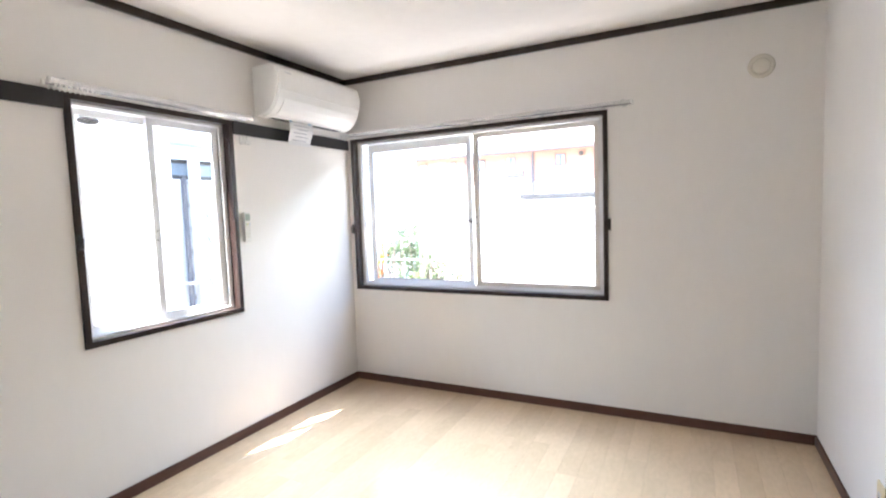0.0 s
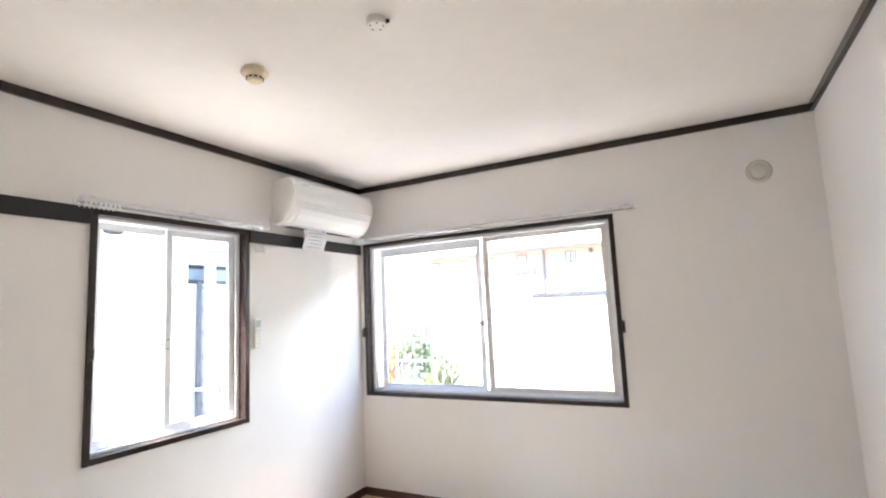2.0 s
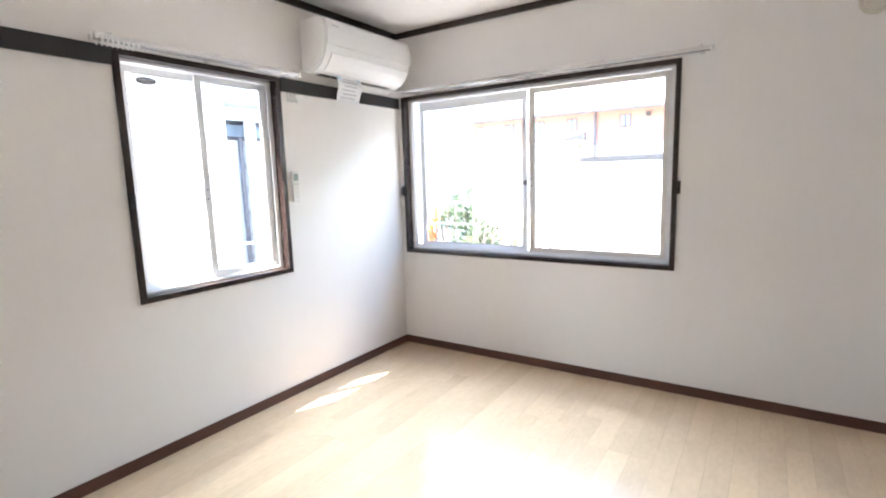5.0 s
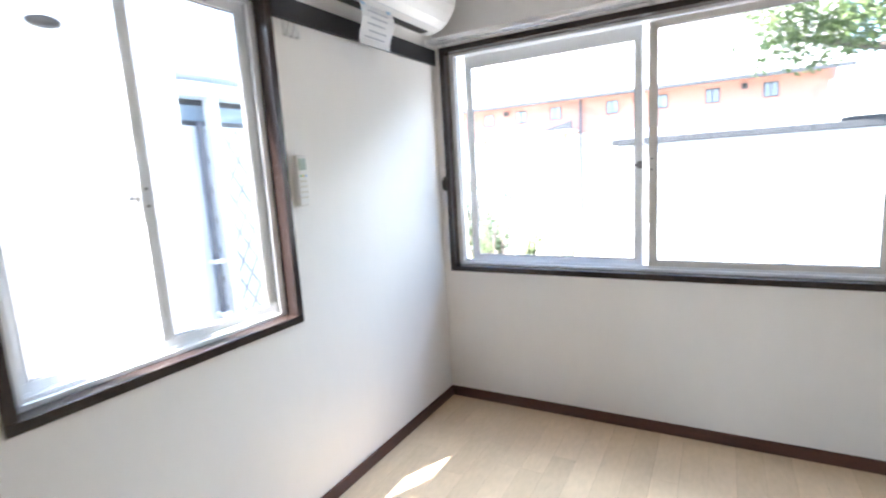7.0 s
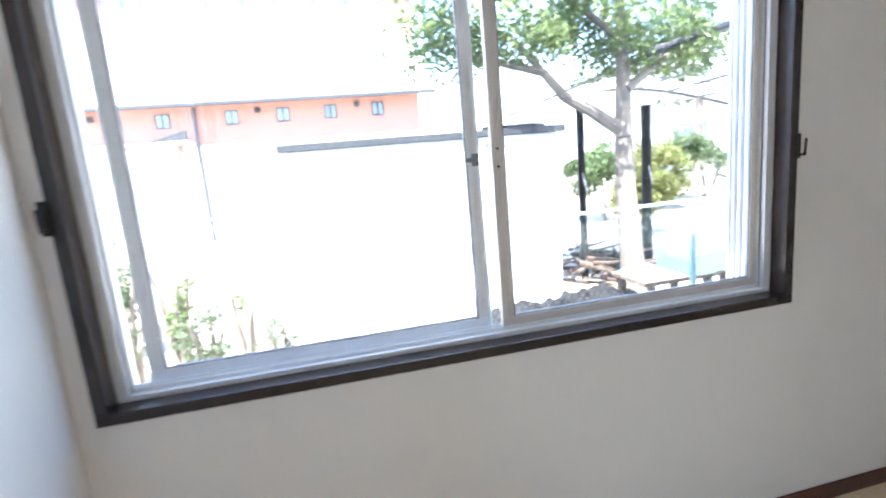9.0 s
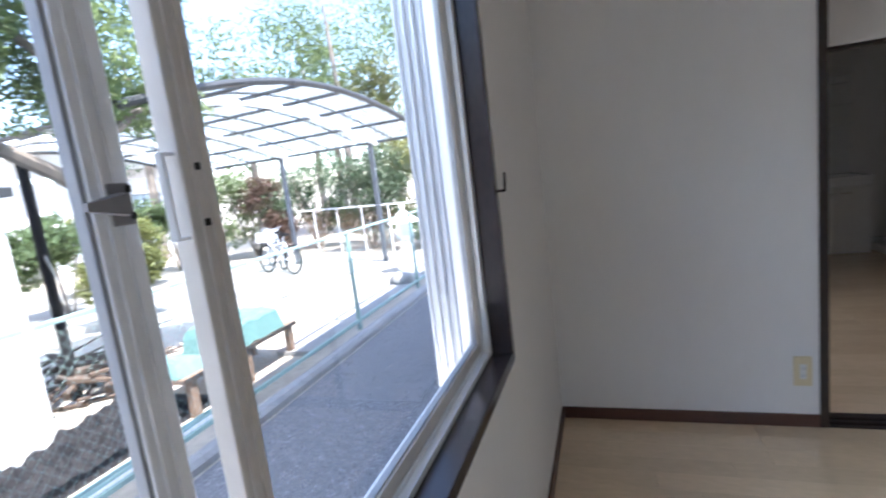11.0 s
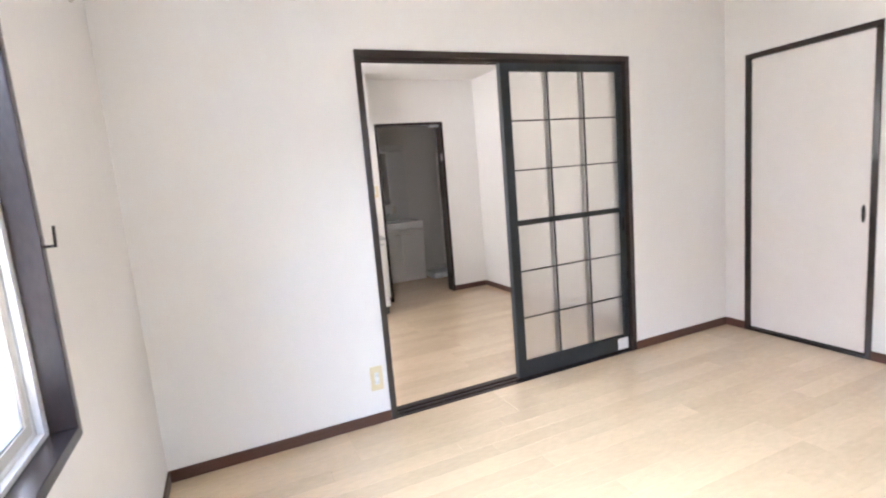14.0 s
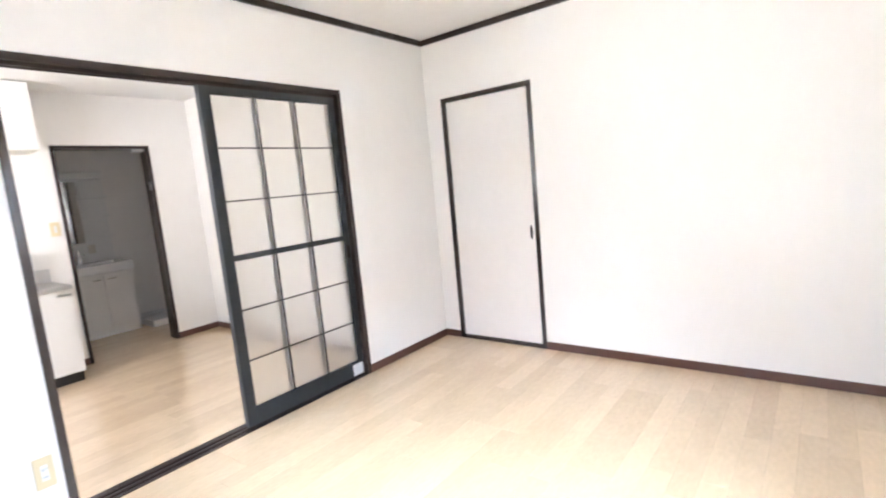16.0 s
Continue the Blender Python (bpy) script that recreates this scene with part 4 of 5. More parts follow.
def garden_tree():
    t = empty("tree", (4.22, 4.15, GROUND))
    tagged(t, "broadleaf garden tree with a leaning trunk behind the fence", "tree")
    bm = bmesh.new()
    limb(bm, [(0.10, 0, -0.05), (0.06, 0, 0.5), (0.0, 0, 1.2), (-0.02, 0, 1.9), (0.02, 0.05, 2.4), (0.06, 0.1, 3.2), (0.0, 0.2, 4.2)], 0.16, 0.05, 14)
    part("trunk", bm, BARK, t, "pale rough grey-brown trunk")
    for pts, r in (([(0.0, 0, 1.95), (-0.35, 0.05, 2.2), (-0.75, 0.05, 2.42), (-1.0, 0.05, 2.70), (-1.5, 0.05, 2.82), (-2.1, 0.1, 3.0)], 0.085),
                   ([(-1.0, 0.05, 2.70), (-1.3, 0.0, 2.98), (-1.7, 0.0, 3.3)], 0.045),
                   ([(0.03, 0, 2.45), (0.6, 0.1, 2.8), (1.2, 0.2, 3.0)], 0.06),
                   ([(0.04, 0.05, 3.0), (-0.6, 0.1, 3.5), (-1.2, 0.1, 4.0)], 0.05)):
        bm = bmesh.new()
        limb(bm, pts, r, r * 0.35, 8)
        part("limb", bm, BARK, t)
    blobs = [((-1.3, 0.0, 3.2), (1.0, 0.9, 0.45)), ((-2.25, 0.1, 3.05), (0.85, 0.7, 0.42)), ((-0.4, 0.0, 3.3), (0.8, 0.9, 0.45)), ((0.5, 0.2, 3.0), (0.7, 0.8, 0.40)), ((1.2, 0.3, 3.05), (0.6, 0.7, 0.5)), ((-0.2, 0.6, 3.0), (0.9, 0.5, 0.4)),
             ((-1.2, 0.2, 4.3), (1.3, 1.2, 0.7)), ((0.3, 0.2, 4.4), (1.3, 1.2, 0.8)), ((-2.4, 0.0, 4.0), (0.7, 0.8, 0.5))]
    c = leaf_cloud("crown", blobs, 40000, 0.048, LEAF, t, 3)
    tagged(c, "leafy green crown with gaps")


garden_tree()


def far_tree(at, height, spread, seed, material, label, count=6000):
    t = empty("tree", at)
    tagged(t, label, "tree", "trees behind the yard")
    bm = bmesh.new()
    limb(bm, [(0, 0, -0.05), (0.1, 0, height * 0.4), (0.0, 0.1, height * 0.85)], 0.2, 0.05)
    part("trunk", bm, BARK, t)
    rnd = random.Random(seed)
    blobs = [((rnd.uniform(-1, 1) * spread * 0.6, rnd.uniform(-1, 1) * spread * 0.6, height * rnd.uniform(0.45, 0.95)), (spread * rnd.uniform(0.3, 0.5),) * 2 + (height * 0.14,)) for _ in range(9)]
    leaf_cloud("crown", blobs, count, 0.11, material, t, seed)


for k, (px, py, hh, sp, mm, lab) in enumerate(((15.8, 11.6, 7.6, 3.0, LEAF, "tall pale-green tree behind the carport"), (19.5, 10.2, 8.2, 3.4, LEAF, "tall pale-green tree behind the carport"), (18.6, 7.2, 6.4, 2.6, LEAF_YELLOW, "yellow-green tree at the end of the yard"), (14.5, 15.0, 8.4, 3.0, LEAF_DARK, "dark-green tree behind the far house"), (17.4, 8.6, 9.6, 3.4, LEAF, "tall pale-green tree behind the carport"), (21.5, 6.4, 9.0, 3.4, LEAF, "tall pale-green tree behind the carport"), (22.5, 13.0, 10.5, 4.0, LEAF_DARK, "dark-green tree behind the far house"))):
    far_tree((px, py, GROUND), hh, sp, 11 + k, mm, lab, 5500)


def shrub(at, r, h, seed, material, label, count=4500, size=0.07):
    s = empty("shrub", at)
    tagged(s, label, "shrub", "shrubs in the yard")
    rnd = random.Random(seed)
    bm = bmesh.new()
    for k in range(5):
        a = 1.26 * k
        limb(bm, [(0.05 * math.cos(a), 0.05 * math.sin(a), -0.03), (r * 0.3 * math.cos(a), r * 0.3 * math.sin(a), h * 0.45), (r * 0.5 * math.cos(a + 0.3), r * 0.5 * math.sin(a + 0.3), h * 0.8)], 0.03, 0.01, 6)
    part("stems", bm, BARK, s)
    blobs = [((rnd.uniform(-0.6, 0.6) * r, rnd.uniform(-0.6, 0.6) * r, h * rnd.uniform(0.3, 0.8)), (r * 0.5, r * 0.5, h * 0.25)) for _ in range(7)]
    leaf_cloud("foliage", blobs, count, size, material, s, seed)


for k, (px, py, r, hh, mm, lab) in enumerate(((13.3, 6.0, 1.3, 3.0, LEAF_DARK, "dense dark-green shrub behind the carport"), (13.6, 7.9, 1.4, 3.1, LEAF_DARK, "dense dark-green shrub behind the carport"), (14.6, 5.0, 1.2, 3.2, LEAF_YELLOW, "yellowish shrub at the end of the yard"),
                                              (13.4, 10.0, 1.4, 2.6, LEAF, "green shrub by the carport post"), (11.6, 11.2, 1.3, 2.2, LEAF, "green shrub behind the carport"), (8.9, 10.8, 1.3, 1.9, LEAF_YELLOW, "yellow-green shrub behind the shed"), (7.3, 9.6, 0.9, 1.9, LEAF, "green shrub behind the shed"), (12.9, 4.3, 0.8, 1.6, LEAF, "low green shrub behind the mesh fence"), (6.6, 7.4, 0.7, 1.5, LEAF_YELLOW, "yellow-green shrub behind the tree"), (12.9, 9.0, 0.9, 2.3, RUSTLEAF, "dry reddish-brown shrub under the carport edge"))):
    shrub((px, py, GROUND), r, hh, 21 + k, mm, lab, 7000)
for k, (px, py, r, hh, n, sz) in enumerate(((-1.55, 4.3, 0.45, 1.60, 1300, 0.045), (-0.95, 4.0, 0.35, 1.20, 800, 0.04), (-2.1, 4.9, 0.50, 1.75, 1500, 0.05), (-2.75, 5.0, 0.45, 1.85, 1300, 0.05), (-0.35, 4.1, 0.30, 0.95, 600, 0.035), (0.05, 3.5, 0.28, 0.60, 450, 0.035), (-0.55, 3.4, 0.32, 0.75, 550, 0.035), (-1.2, 3.4, 0.32, 0.95, 650, 0.035))):
    shrub((px, py, GROUND), r, hh, 60 + k, (LEAF_DARK, LEAF, LEAF_DARK)[k % 3], "loose leafy garden plant in the vegetable plot", n, sz)
shrub((-2.95, 4.75, GROUND), 0.22, 1.75, 30, ORANGE, "tall orange-flowering garden plant in the plot", 420, 0.045)


def yard_fence():
    """Pale green pipe fence with chain-link along the path."""
    f = empty("fence", (0, 2.75, GROUND))
    tagged(f, "pale green pipe fence with wire mesh along the path", "fence")
    x0, x1, h = -0.4, 12.8, 1.24
    part("top_rail", box((x0, -0.018, h - 0.014), (x1, 0.018, h + 0.014), 0.004), FENCE, f)
    part("bottom_rail", box((x0, -0.016, 0.10), (x1, 0.016, 0.135), 0.003), FENCE, f)
    x = 1.90 - 2.10
    while x < x1:
        part("post", box((x - 0.022, -0.022, -0.02), (x + 0.022, 0.022, h - 0.014), 0.004), FENCE, f)
        x += 2.10
    x = x0 + 0.2
    while x < x1:
        part("clip", box((x - 0.02, -0.026, h - 0.012), (x + 0.02, -0.021, h + 0.010), 0.001), SHED_WHITE, f, "small white wire clip")
        x += 0.45
    step = 0.075
    bm = bmesh.new()
    hh = h - 0.12
    xs = x0
    r = 0.0009
    while xs < x1 + hh:
        for s in (1, -1):
            a = (xs, 0.004 * s, 0.11)
            b = (xs - s * hh * 0.0 + (hh if s > 0 else -hh), 0.004 * s, 0.11 + hh)
            lo, hi = max(a[0], x0), b[0]
            if x0 <= b[0] <= x1 and x0 <= a[0] <= x1:
                add_rod(bm, a, b, r, seg=3, caps=False)
        xs += step
    tagged(part("wire_mesh", bm, FENCE, f, "fine chain-link wire mesh"), kind="stuff")


yard_fence()


def kerb():
    k = empty("kerb", (0, 2.52, GROUND))
    tagged(k, "row of rounded grey concrete kerb stones under the fence", "kerb", kind="structure")
    x = 0.2
    while x < 13:
        bm = rod((x, 0, 0.03), (x + 0.595, 0, 0.03), 0.075, seg=10)
        part("kerb_stone", bm, CONCRETE, k)
        x += 0.6


kerb()
structure("drain_wall", box((5.2, 2.90, GROUND), (12.6, 3.35, GROUND + 0.06), 0.01), CONCRETE, "low grey concrete strip beyond the fence", "kerb")


def storage_shed():
    s = empty("storage_shed", (1.75, 3.9, GROUND))
    tagged(s, "white storage shed with a dark flat roof edge", "shed")
    part("wall", box((-1.45, 0.0, 0.0), (1.45, 2.2, 2.02), 0.004), SHED_WHITE, s, "white corrugated metal wall")
    part("roof", box((-1.52, -0.06, 2.02), (1.53, 2.26, 2.09), 0.006), DARK_TRIM, s, "dark grey roof edge")
    for k in range(14):
        x = -1.40 + 0.21 * k
        part("rib", box((x, -0.006, 0.02), (x + 0.018, 0.0, 2.0), 0.002), SHED_WHITE, s)
    b = empty("timber_stack", (2.95, 4.3, GROUND + 2.11))
    tagged(b, "dark boards lying on the shed roof", "boards")
    for k in range(3):
        part("board", box((-0.45 + 0.05 * k, 0.12 * k, 0.0), (0.30, 0.10 + 0.12 * k, 0.035 + 0.012 * k), 0.003), DARK_TRIM, b)


storage_shed()


def clothes_pole(at, h, r, label):
    p = empty("pole", at)
    tagged(p, label, "pole", "poles behind the fence")
    part("post", rod((0, 0, -0.02), (0.0, 0.0, h), r, r * 0.95, 12), BLACK_TARP, p)
    part("tie", rod((-0.02, -r - 0.002, h * 0.62), (0.05, -r - 0.002, h * 0.5), 0.006, seg=6), SHED_WHITE, p, "white string tied round it")


clothes_pole((5.48, 5.5, GROUND), 2.36, 0.075, "thick black pole standing beside the tree")
clothes_pole((4.02, 4.85, GROUND), 2.40, 0.05, "thin dark pole behind the shed")


def bench_with_net():
    b = empty("wooden_bench", (4.55, 3.45, GROUND))
    tagged(b, "low weathered wooden bench beyond the fence", "bench")
    for k in range(4):
        part("plank", box((-0.80, -0.32 + 0.165 * k, 0.33), (0.80, -0.17 + 0.165 * k, 0.37), 0.004), OLDWOOD, b)
    for x in (-0.70, 0.0, 0.70):
        for y in (-0.27, 0.26):
            part("leg", box((x - 0.035, y - 0.035, 0.0), (x + 0.035, y + 0.035, 0.33), 0.004), OLDWOOD, b)
    n = empty("net_bundle", (4.75, 3.45, GROUND + 0.37))
    tagged(n, "folded green garden net heaped on the bench", "net")
    bm = bmesh.new()
    bmesh.ops.create_grid(bm, x_segments=26, y_segments=16, size=1.0)
    for v in bm.verts:
        x, y = v.co.x * 0.44, v.co.y * 0.30
        e = max(abs(v.co.x), abs(v.co.y))
        z = 0.24 * (1 - max(0, (e - 0.80) / 0.20) ** 2) + 0.025 * noise.noise(Vector((x * 7, y * 7, 0)))
        v.co = Vector((x, y, max(z, 0.0)))
    part("net", bm, NET, n)
    n2 = empty("net_bundle", (3.95, 3.45, GROUND + 0.37))
    tagged(n2, "crumpled green garden net at the end of the bench", "net")
    bm = bmesh.new()
    bmesh.ops.create_grid(bm, x_segments=16, y_segments=16, size=1.0)
    for v in bm.verts:
        x, y = v.co.x * 0.2, v.co.y * 0.26
        e = max(abs(v.co.x), abs(v.co.y))
        v.co = Vector((x, y, max(0.12 * (1 - e ** 3) + 0.03 * noise.noise(Vector((x * 9, y * 9, 3))), 0.0)))
    part("net", bm, NET, n2)


bench_with_net()


def tarp_heap():
    t = empty("tarp_heap", (3.45, 3.52, GROUND))
    tagged(t, "crumpled black tarpaulin and netting on the ground", "tarpaulin")
    bm = bmesh.new()
    bmesh.ops.create_grid(bm, x_segments=90, y_segments=44, size=1.0)
    for v in bm.verts:
        x, y = v.co.x * 1.15 - 0.35, v.co.y * 0.42 + 0.12
        e = max(abs(v.co.x), abs(v.co.y))
        z = (1 - e ** 4) * (0.12 + 0.12 * noise.noise(Vector((x * 2.2, y * 4, 0))) + 0.09 * abs(noise.noise(Vector((x * 6, y * 8, 1)))) + 0.05 * noise.noise(Vector((x * 14, y * 14, 1))))
        v.co = Vector((x, y, max(z, 0.0)))
    part("tarp", bm, BLACK_TARP, t)
    rnd = random.Random(5)
    w = empty("brush_pile", (4.30, 5.05, GROUND))
    tagged(w, "heap of dark cut branches and brushwood by the shed", "brushwood")
    for k in range(60):
        a = rnd.gauss(0.5, 0.7)
        p = (rnd.uniform(-0.5, 0.4), rnd.uniform(-0.6, 0.5), rnd.uniform(0.0, 0.32))
        q = (p[0] + 0.55 * math.cos(a), p[1] + 0.55 * math.sin(a), max(0.02, p[2] + rnd.uniform(-0.2, 0.15)))
        part("branch", rod(p, q, rnd.uniform(0.012, 0.05), 0.01, 6), BARK_DARK, w)
    for k in range(9):
        x, y, a = rnd.uniform(3.9, 4.9), rnd.uniform(4.1, 5.3), rnd.uniform(0, 3.1)
        o = tagged(finish("scrap_board", box((-rnd.uniform(0.1, 0.3), -0.04, 0), (rnd.uniform(0.1, 0.3), 0.05, 0.025), 0.003), (OLDWOOD, SHED_WHITE, BARK_DARK)[k % 3]), "short scrap board lying on the bare ground", "board", "scrap boards")
        o.matrix_world = Matrix.Translation((x, y, GROUND)) @ Matrix.Rotation(a, 4, "Z")
    for k in range(3):
        o = tagged(finish("garden_pole", rod((2.2 + 0.2 * k, 2.95 + 0.07 * k, GROUND + 0.03), (4.0 + 0.1 * k, 2.98 + 0.05 * k, GROUND + 0.03), 0.02, seg=8), FENCE if k else SHED_WHITE), "garden pole lying on the ground by the fence", "pole", "garden poles")


tarp_heap()


def carport():
    """Posts along one side; curved arms carry a clear panel roof."""
    c = empty("carport", (10.85, 4.5, GROUND))
    tagged(c, "curved carport with clear panels on bronze posts", "carport")
    row = Vector((0.15, 0.99, 0)).normalized()
    arm = Vector((-row.y, row.x, 0))
    span, z0, rise = 6.4, 2.70, 0.64

    def P(s, u):
        return row * s + arm * (u * span - 0.2) + Vector((0, 0, z0 + rise * math.sin(math.pi * 0.93 * u)))

    n = 14
    for s in (0.0, 2.65, 5.3):
        part("post", boxes([((row * s).to_tuple()[:2] + (-0.02,), ((row * s).x + 0.09, (row * s).y + 0.09, z0))], 0.006), PIPE, c, "square bronze post")
        bm = bmesh.new()
        limb(bm, [P(s, k / n) - Vector((0, 0, 0.06)) for k in range(n + 1)], 0.055, 0.045, 8)
        part("arm", bm, ALU, c, "curved silver arm")
    for s in (-1.3, 6.5):
        bm = bmesh.new()
        limb(bm, [P(s, k / n) for k in range(n + 1)], 0.05, 0.05, 8)
        part("edge_beam", bm, CARPORT_FRAME, c, "dark curved edge beam")
    for k in range(0, n + 1, 2):
        bm = bmesh.new()
        add_rod(bm, P(-1.3, k / n) - Vector((0, 0, 0.02)), P(6.5, k / n) - Vector((0, 0, 0.02)), 0.03, seg=6)
        part("purlin", bm, CARPORT_FRAME, c, "dark bronze purlin")
    for s in (-0.42, 0.45, 1.33, 2.2, 3.08, 3.95, 4.8, 5.65):
        bm = bmesh.new()
        limb(bm, [P(s, k / n) for k in range(n + 1)], 0.018, 0.018, 6)
        part("rafter", bm, CARPORT_FRAME, c, "thin dark curved rafter")
    for s0, s1 in ((-1.3, -0.42), (-0.42, 0.45), (0.45, 1.33), (1.33, 2.2), (2.2, 3.08), (3.08, 3.95), (3.95, 4.8), (4.8, 5.65), (5.65, 6.5)):
        bm = bmesh.new()
        rows = [[bm.verts.new(P(s, k / n) + Vector((0, 0, d))) for s, d in ((s0, 0.012), (s1, 0.012), (s1, 0.018), (s0, 0.018))] for k in range(n + 1)]
        for a, b in zip(rows, rows[1:]):
            for i in range(4):
                bm.faces.new((a[i], a[(i + 1) % 4], b[(i + 1) % 4], b[i]))
        bm.faces.new(rows[0])
        bm.faces.new(rows[-1])
        part("panel", bm, CARPORT_PANEL, c, "clear plastic roof panel")


carport()


def bicycle(at, turn):
    b = empty("bicycle", at)
    b.rotation_euler = (radians(6), 0, turn)
    tagged(b, "silver city bicycle parked under the carport", "bicycle", "bicycles")
    for x in (-0.52, 0.52):
        w = empty("wheel", (x, 0, 0.33))
        w.parent = b
        m = Matrix.Rotation(radians(90), 4, "X")
        part("tyre", lathe([(0.30, -0.018), (0.33, -0.018), (0.335, 0.0), (0.33, 0.018), (0.30, 0.018), (0.30, -0.018)], m, 28), BLACK_TARP, w)
        bm = bmesh.new()
        for k in range(12):
            a = math.pi * k / 6
            add_rod(bm, (0, 0, 0), (0.30 * math.cos(a), 0, 0.30 * math.sin(a)), 0.003, seg=4)
        part("spokes", bm, ALU, w)
    bm = bmesh.new()
    for a, c in (((-0.52, 0, 0.33), (-0.18, 0, 0.75)), ((-0.52, 0, 0.33), (-0.05, 0, 0.32)), ((-0.05, 0, 0.32), (-0.2, 0, 0.85)), ((-0.05, 0, 0.32), (0.40, 0, 0.70)), ((-0.17, 0, 0.70), (0.38, 0, 0.62)), ((0.52, 0, 0.33), (0.36, 0, 0.95))):
        add_rod(bm, a, c, 0.018, seg=8)
    part("frame", bm, ALU, b)
    bm = bmesh.new()
    add_rod(bm, (0.36, 0, 0.95), (0.34, -0.25, 1.02), 0.012, seg=6)
    add_rod(bm, (0.36, 0, 0.95), (0.34, 0.25, 1.02), 0.012, seg=6)
    part("handlebar", bm, STEEL, b)
    part("saddle", box((-0.34, -0.08, 0.85), (-0.08, 0.08, 0.92), 0.03), BLACK_TARP, b)
    part("basket", boxes([((0.42, -0.16, 0.72), (0.70, 0.16, 0.735)), ((0.42, -0.16, 0.735), (0.43, 0.16, 0.95)), ((0.69, -0.16, 0.735), (0.70, 0.16, 0.95)), ((0.43, -0.16, 0.735), (0.69, -0.15, 0.95)), ((0.43, 0.15, 0.735), (0.69, 0.16, 0.95))]), ALU, b, "silver wire basket")


bicycle((10.2, 6.9, GROUND), 1.2)
bicycle((10.9, 7.5, GROUND), 0.9)


def back_fence():
    f = empty("fence", (0, 0, GROUND))
    tagged(f, "rusty brown mesh fence at the back of the yard", "fence")
    a, b = Vector((11.9, 4.0, 0)), Vector((13.6, 9.4, 0))
    n = 6
    for k in range(n + 1):
        p = a.lerp(b, k / n)
        part("post", rod((p.x, p.y, -0.02), (p.x, p.y, 1.25), 0.025, seg=8), ALU, f)
    part("rail", rod((a.x, a.y, 1.22), (b.x, b.y, 1.22), 0.018, seg=8), ALU, f)
    bm = bmesh.new()
    L = (b - a).length
    d = (b - a).normalized()
    m = int(L / 0.14)
    for k in range(m):
        for s in (1, -1):
            p, q = a + d * (k * 0.14), a + d * (k * 0.14 + s * 1.1)
            if 0 <= k * 0.14 + s * 1.1 <= L:
                add_rod(bm, (p.x, p.y, 0.08), (q.x, q.y, 1.18), 0.005, seg=3, caps=False)
    tagged(part("wire_mesh", bm, RUST, f, "rusty chain-link mesh"), kind="stuff")


back_fence()


def garden_rock(at, r, label):
    bm = bmesh.new()
    bmesh.ops.create_icosphere(bm, subdivisions=3, radius=r)
    for v in bm.verts:
        v.co *= 1 + 0.25 * noise.noise(v.co * 3 / r * 0.5 + Vector(at))
        v.co.z = v.co.z * 0.7 + r * 0.45
    o = finish("rock", bm, CONCRETE, smooth=True)
    o.location = at
    tagged(o, label, "rock", "rocks")


garden_rock((8.4, 3.1, GROUND), 0.22, "grey garden rock beside the fence")
garden_rock((8.9, 3.25, GROUND), 0.16, "small reddish-grey garden rock beside the fence")


def stone_lantern():
    s = empty("stone_lantern", (9.6, 3.45, GROUND))
    tagged(s, "pale stone garden lantern standing near the fence", "stone lantern")
    part("base", lathe([(0.0, -0.01), (0.22, -0.01), (0.22, 0.12), (0.12, 0.18), (0.10, 0.65), (0.18, 0.72), (0.0, 0.72)], Matrix(), 12), SHED_WHITE, s)
    part("lamp_house", lathe([(0.0, 0.72), (0.16, 0.72), (0.16, 0.98), (0.0, 0.98)], Matrix(), 6), SHED_WHITE, s)
    part("cap", lathe([(0.0, 0.98), (0.30, 0.98), (0.10, 1.16), (0.05, 1.2), (0.06, 1.3), (0.0, 1.34)], Matrix(), 12), SHED_WHITE, s)


stone_lantern()


def garden_trellis():
    t = empty("trellis", (-1.3, 4.6, GROUND))
    tagged(t, "green plant poles and netting frame in the vegetable plot", "trellis")
    for k in range(4):
        part("upright", rod((-1.4 + 0.75 * k, 0, -0.02), (-1.4 + 0.75 * k, 0, 1.6), 0.014, seg=6), FENCE, t)
    for z in (0.3, 0.6, 1.0, 1.4):
        part("crossbar", rod((-1.5, -0.02, z), (0.95, -0.02, z), 0.010, seg=6), FENCE, t)


garden_trellis()


# ---- buildings ----
def far_window(parent, x, y, z, w, h, label=""):
    win = part("window", boxes([((x - w / 2 - 0.028, y - 0.028, z - h / 2 - 0.028), (x + w / 2 + 0.028, y, z - h / 2)), ((x - w / 2 - 0.028, y - 0.028, z + h / 2), (x + w / 2 + 0.028, y, z + h / 2 + 0.028)), ((x - w / 2 - 0.028, y - 0.028, z - h / 2), (x - w / 2, y, z + h / 2)), ((x + w / 2, y - 0.028, z - h / 2), (x + w / 2 + 0.028, y, z + h / 2)), ((x - 0.02, y - 0.026, z - h / 2), (x + 0.02, y, z + h / 2))]), DARK_TRIM, parent, label or "small dark-framed window")
    part("pane", box((x - w / 2, y - 0.012, z - h / 2), (x + w / 2, y - 0.002, z + h / 2)), FAR_GLASS, win, "bluish window glass")


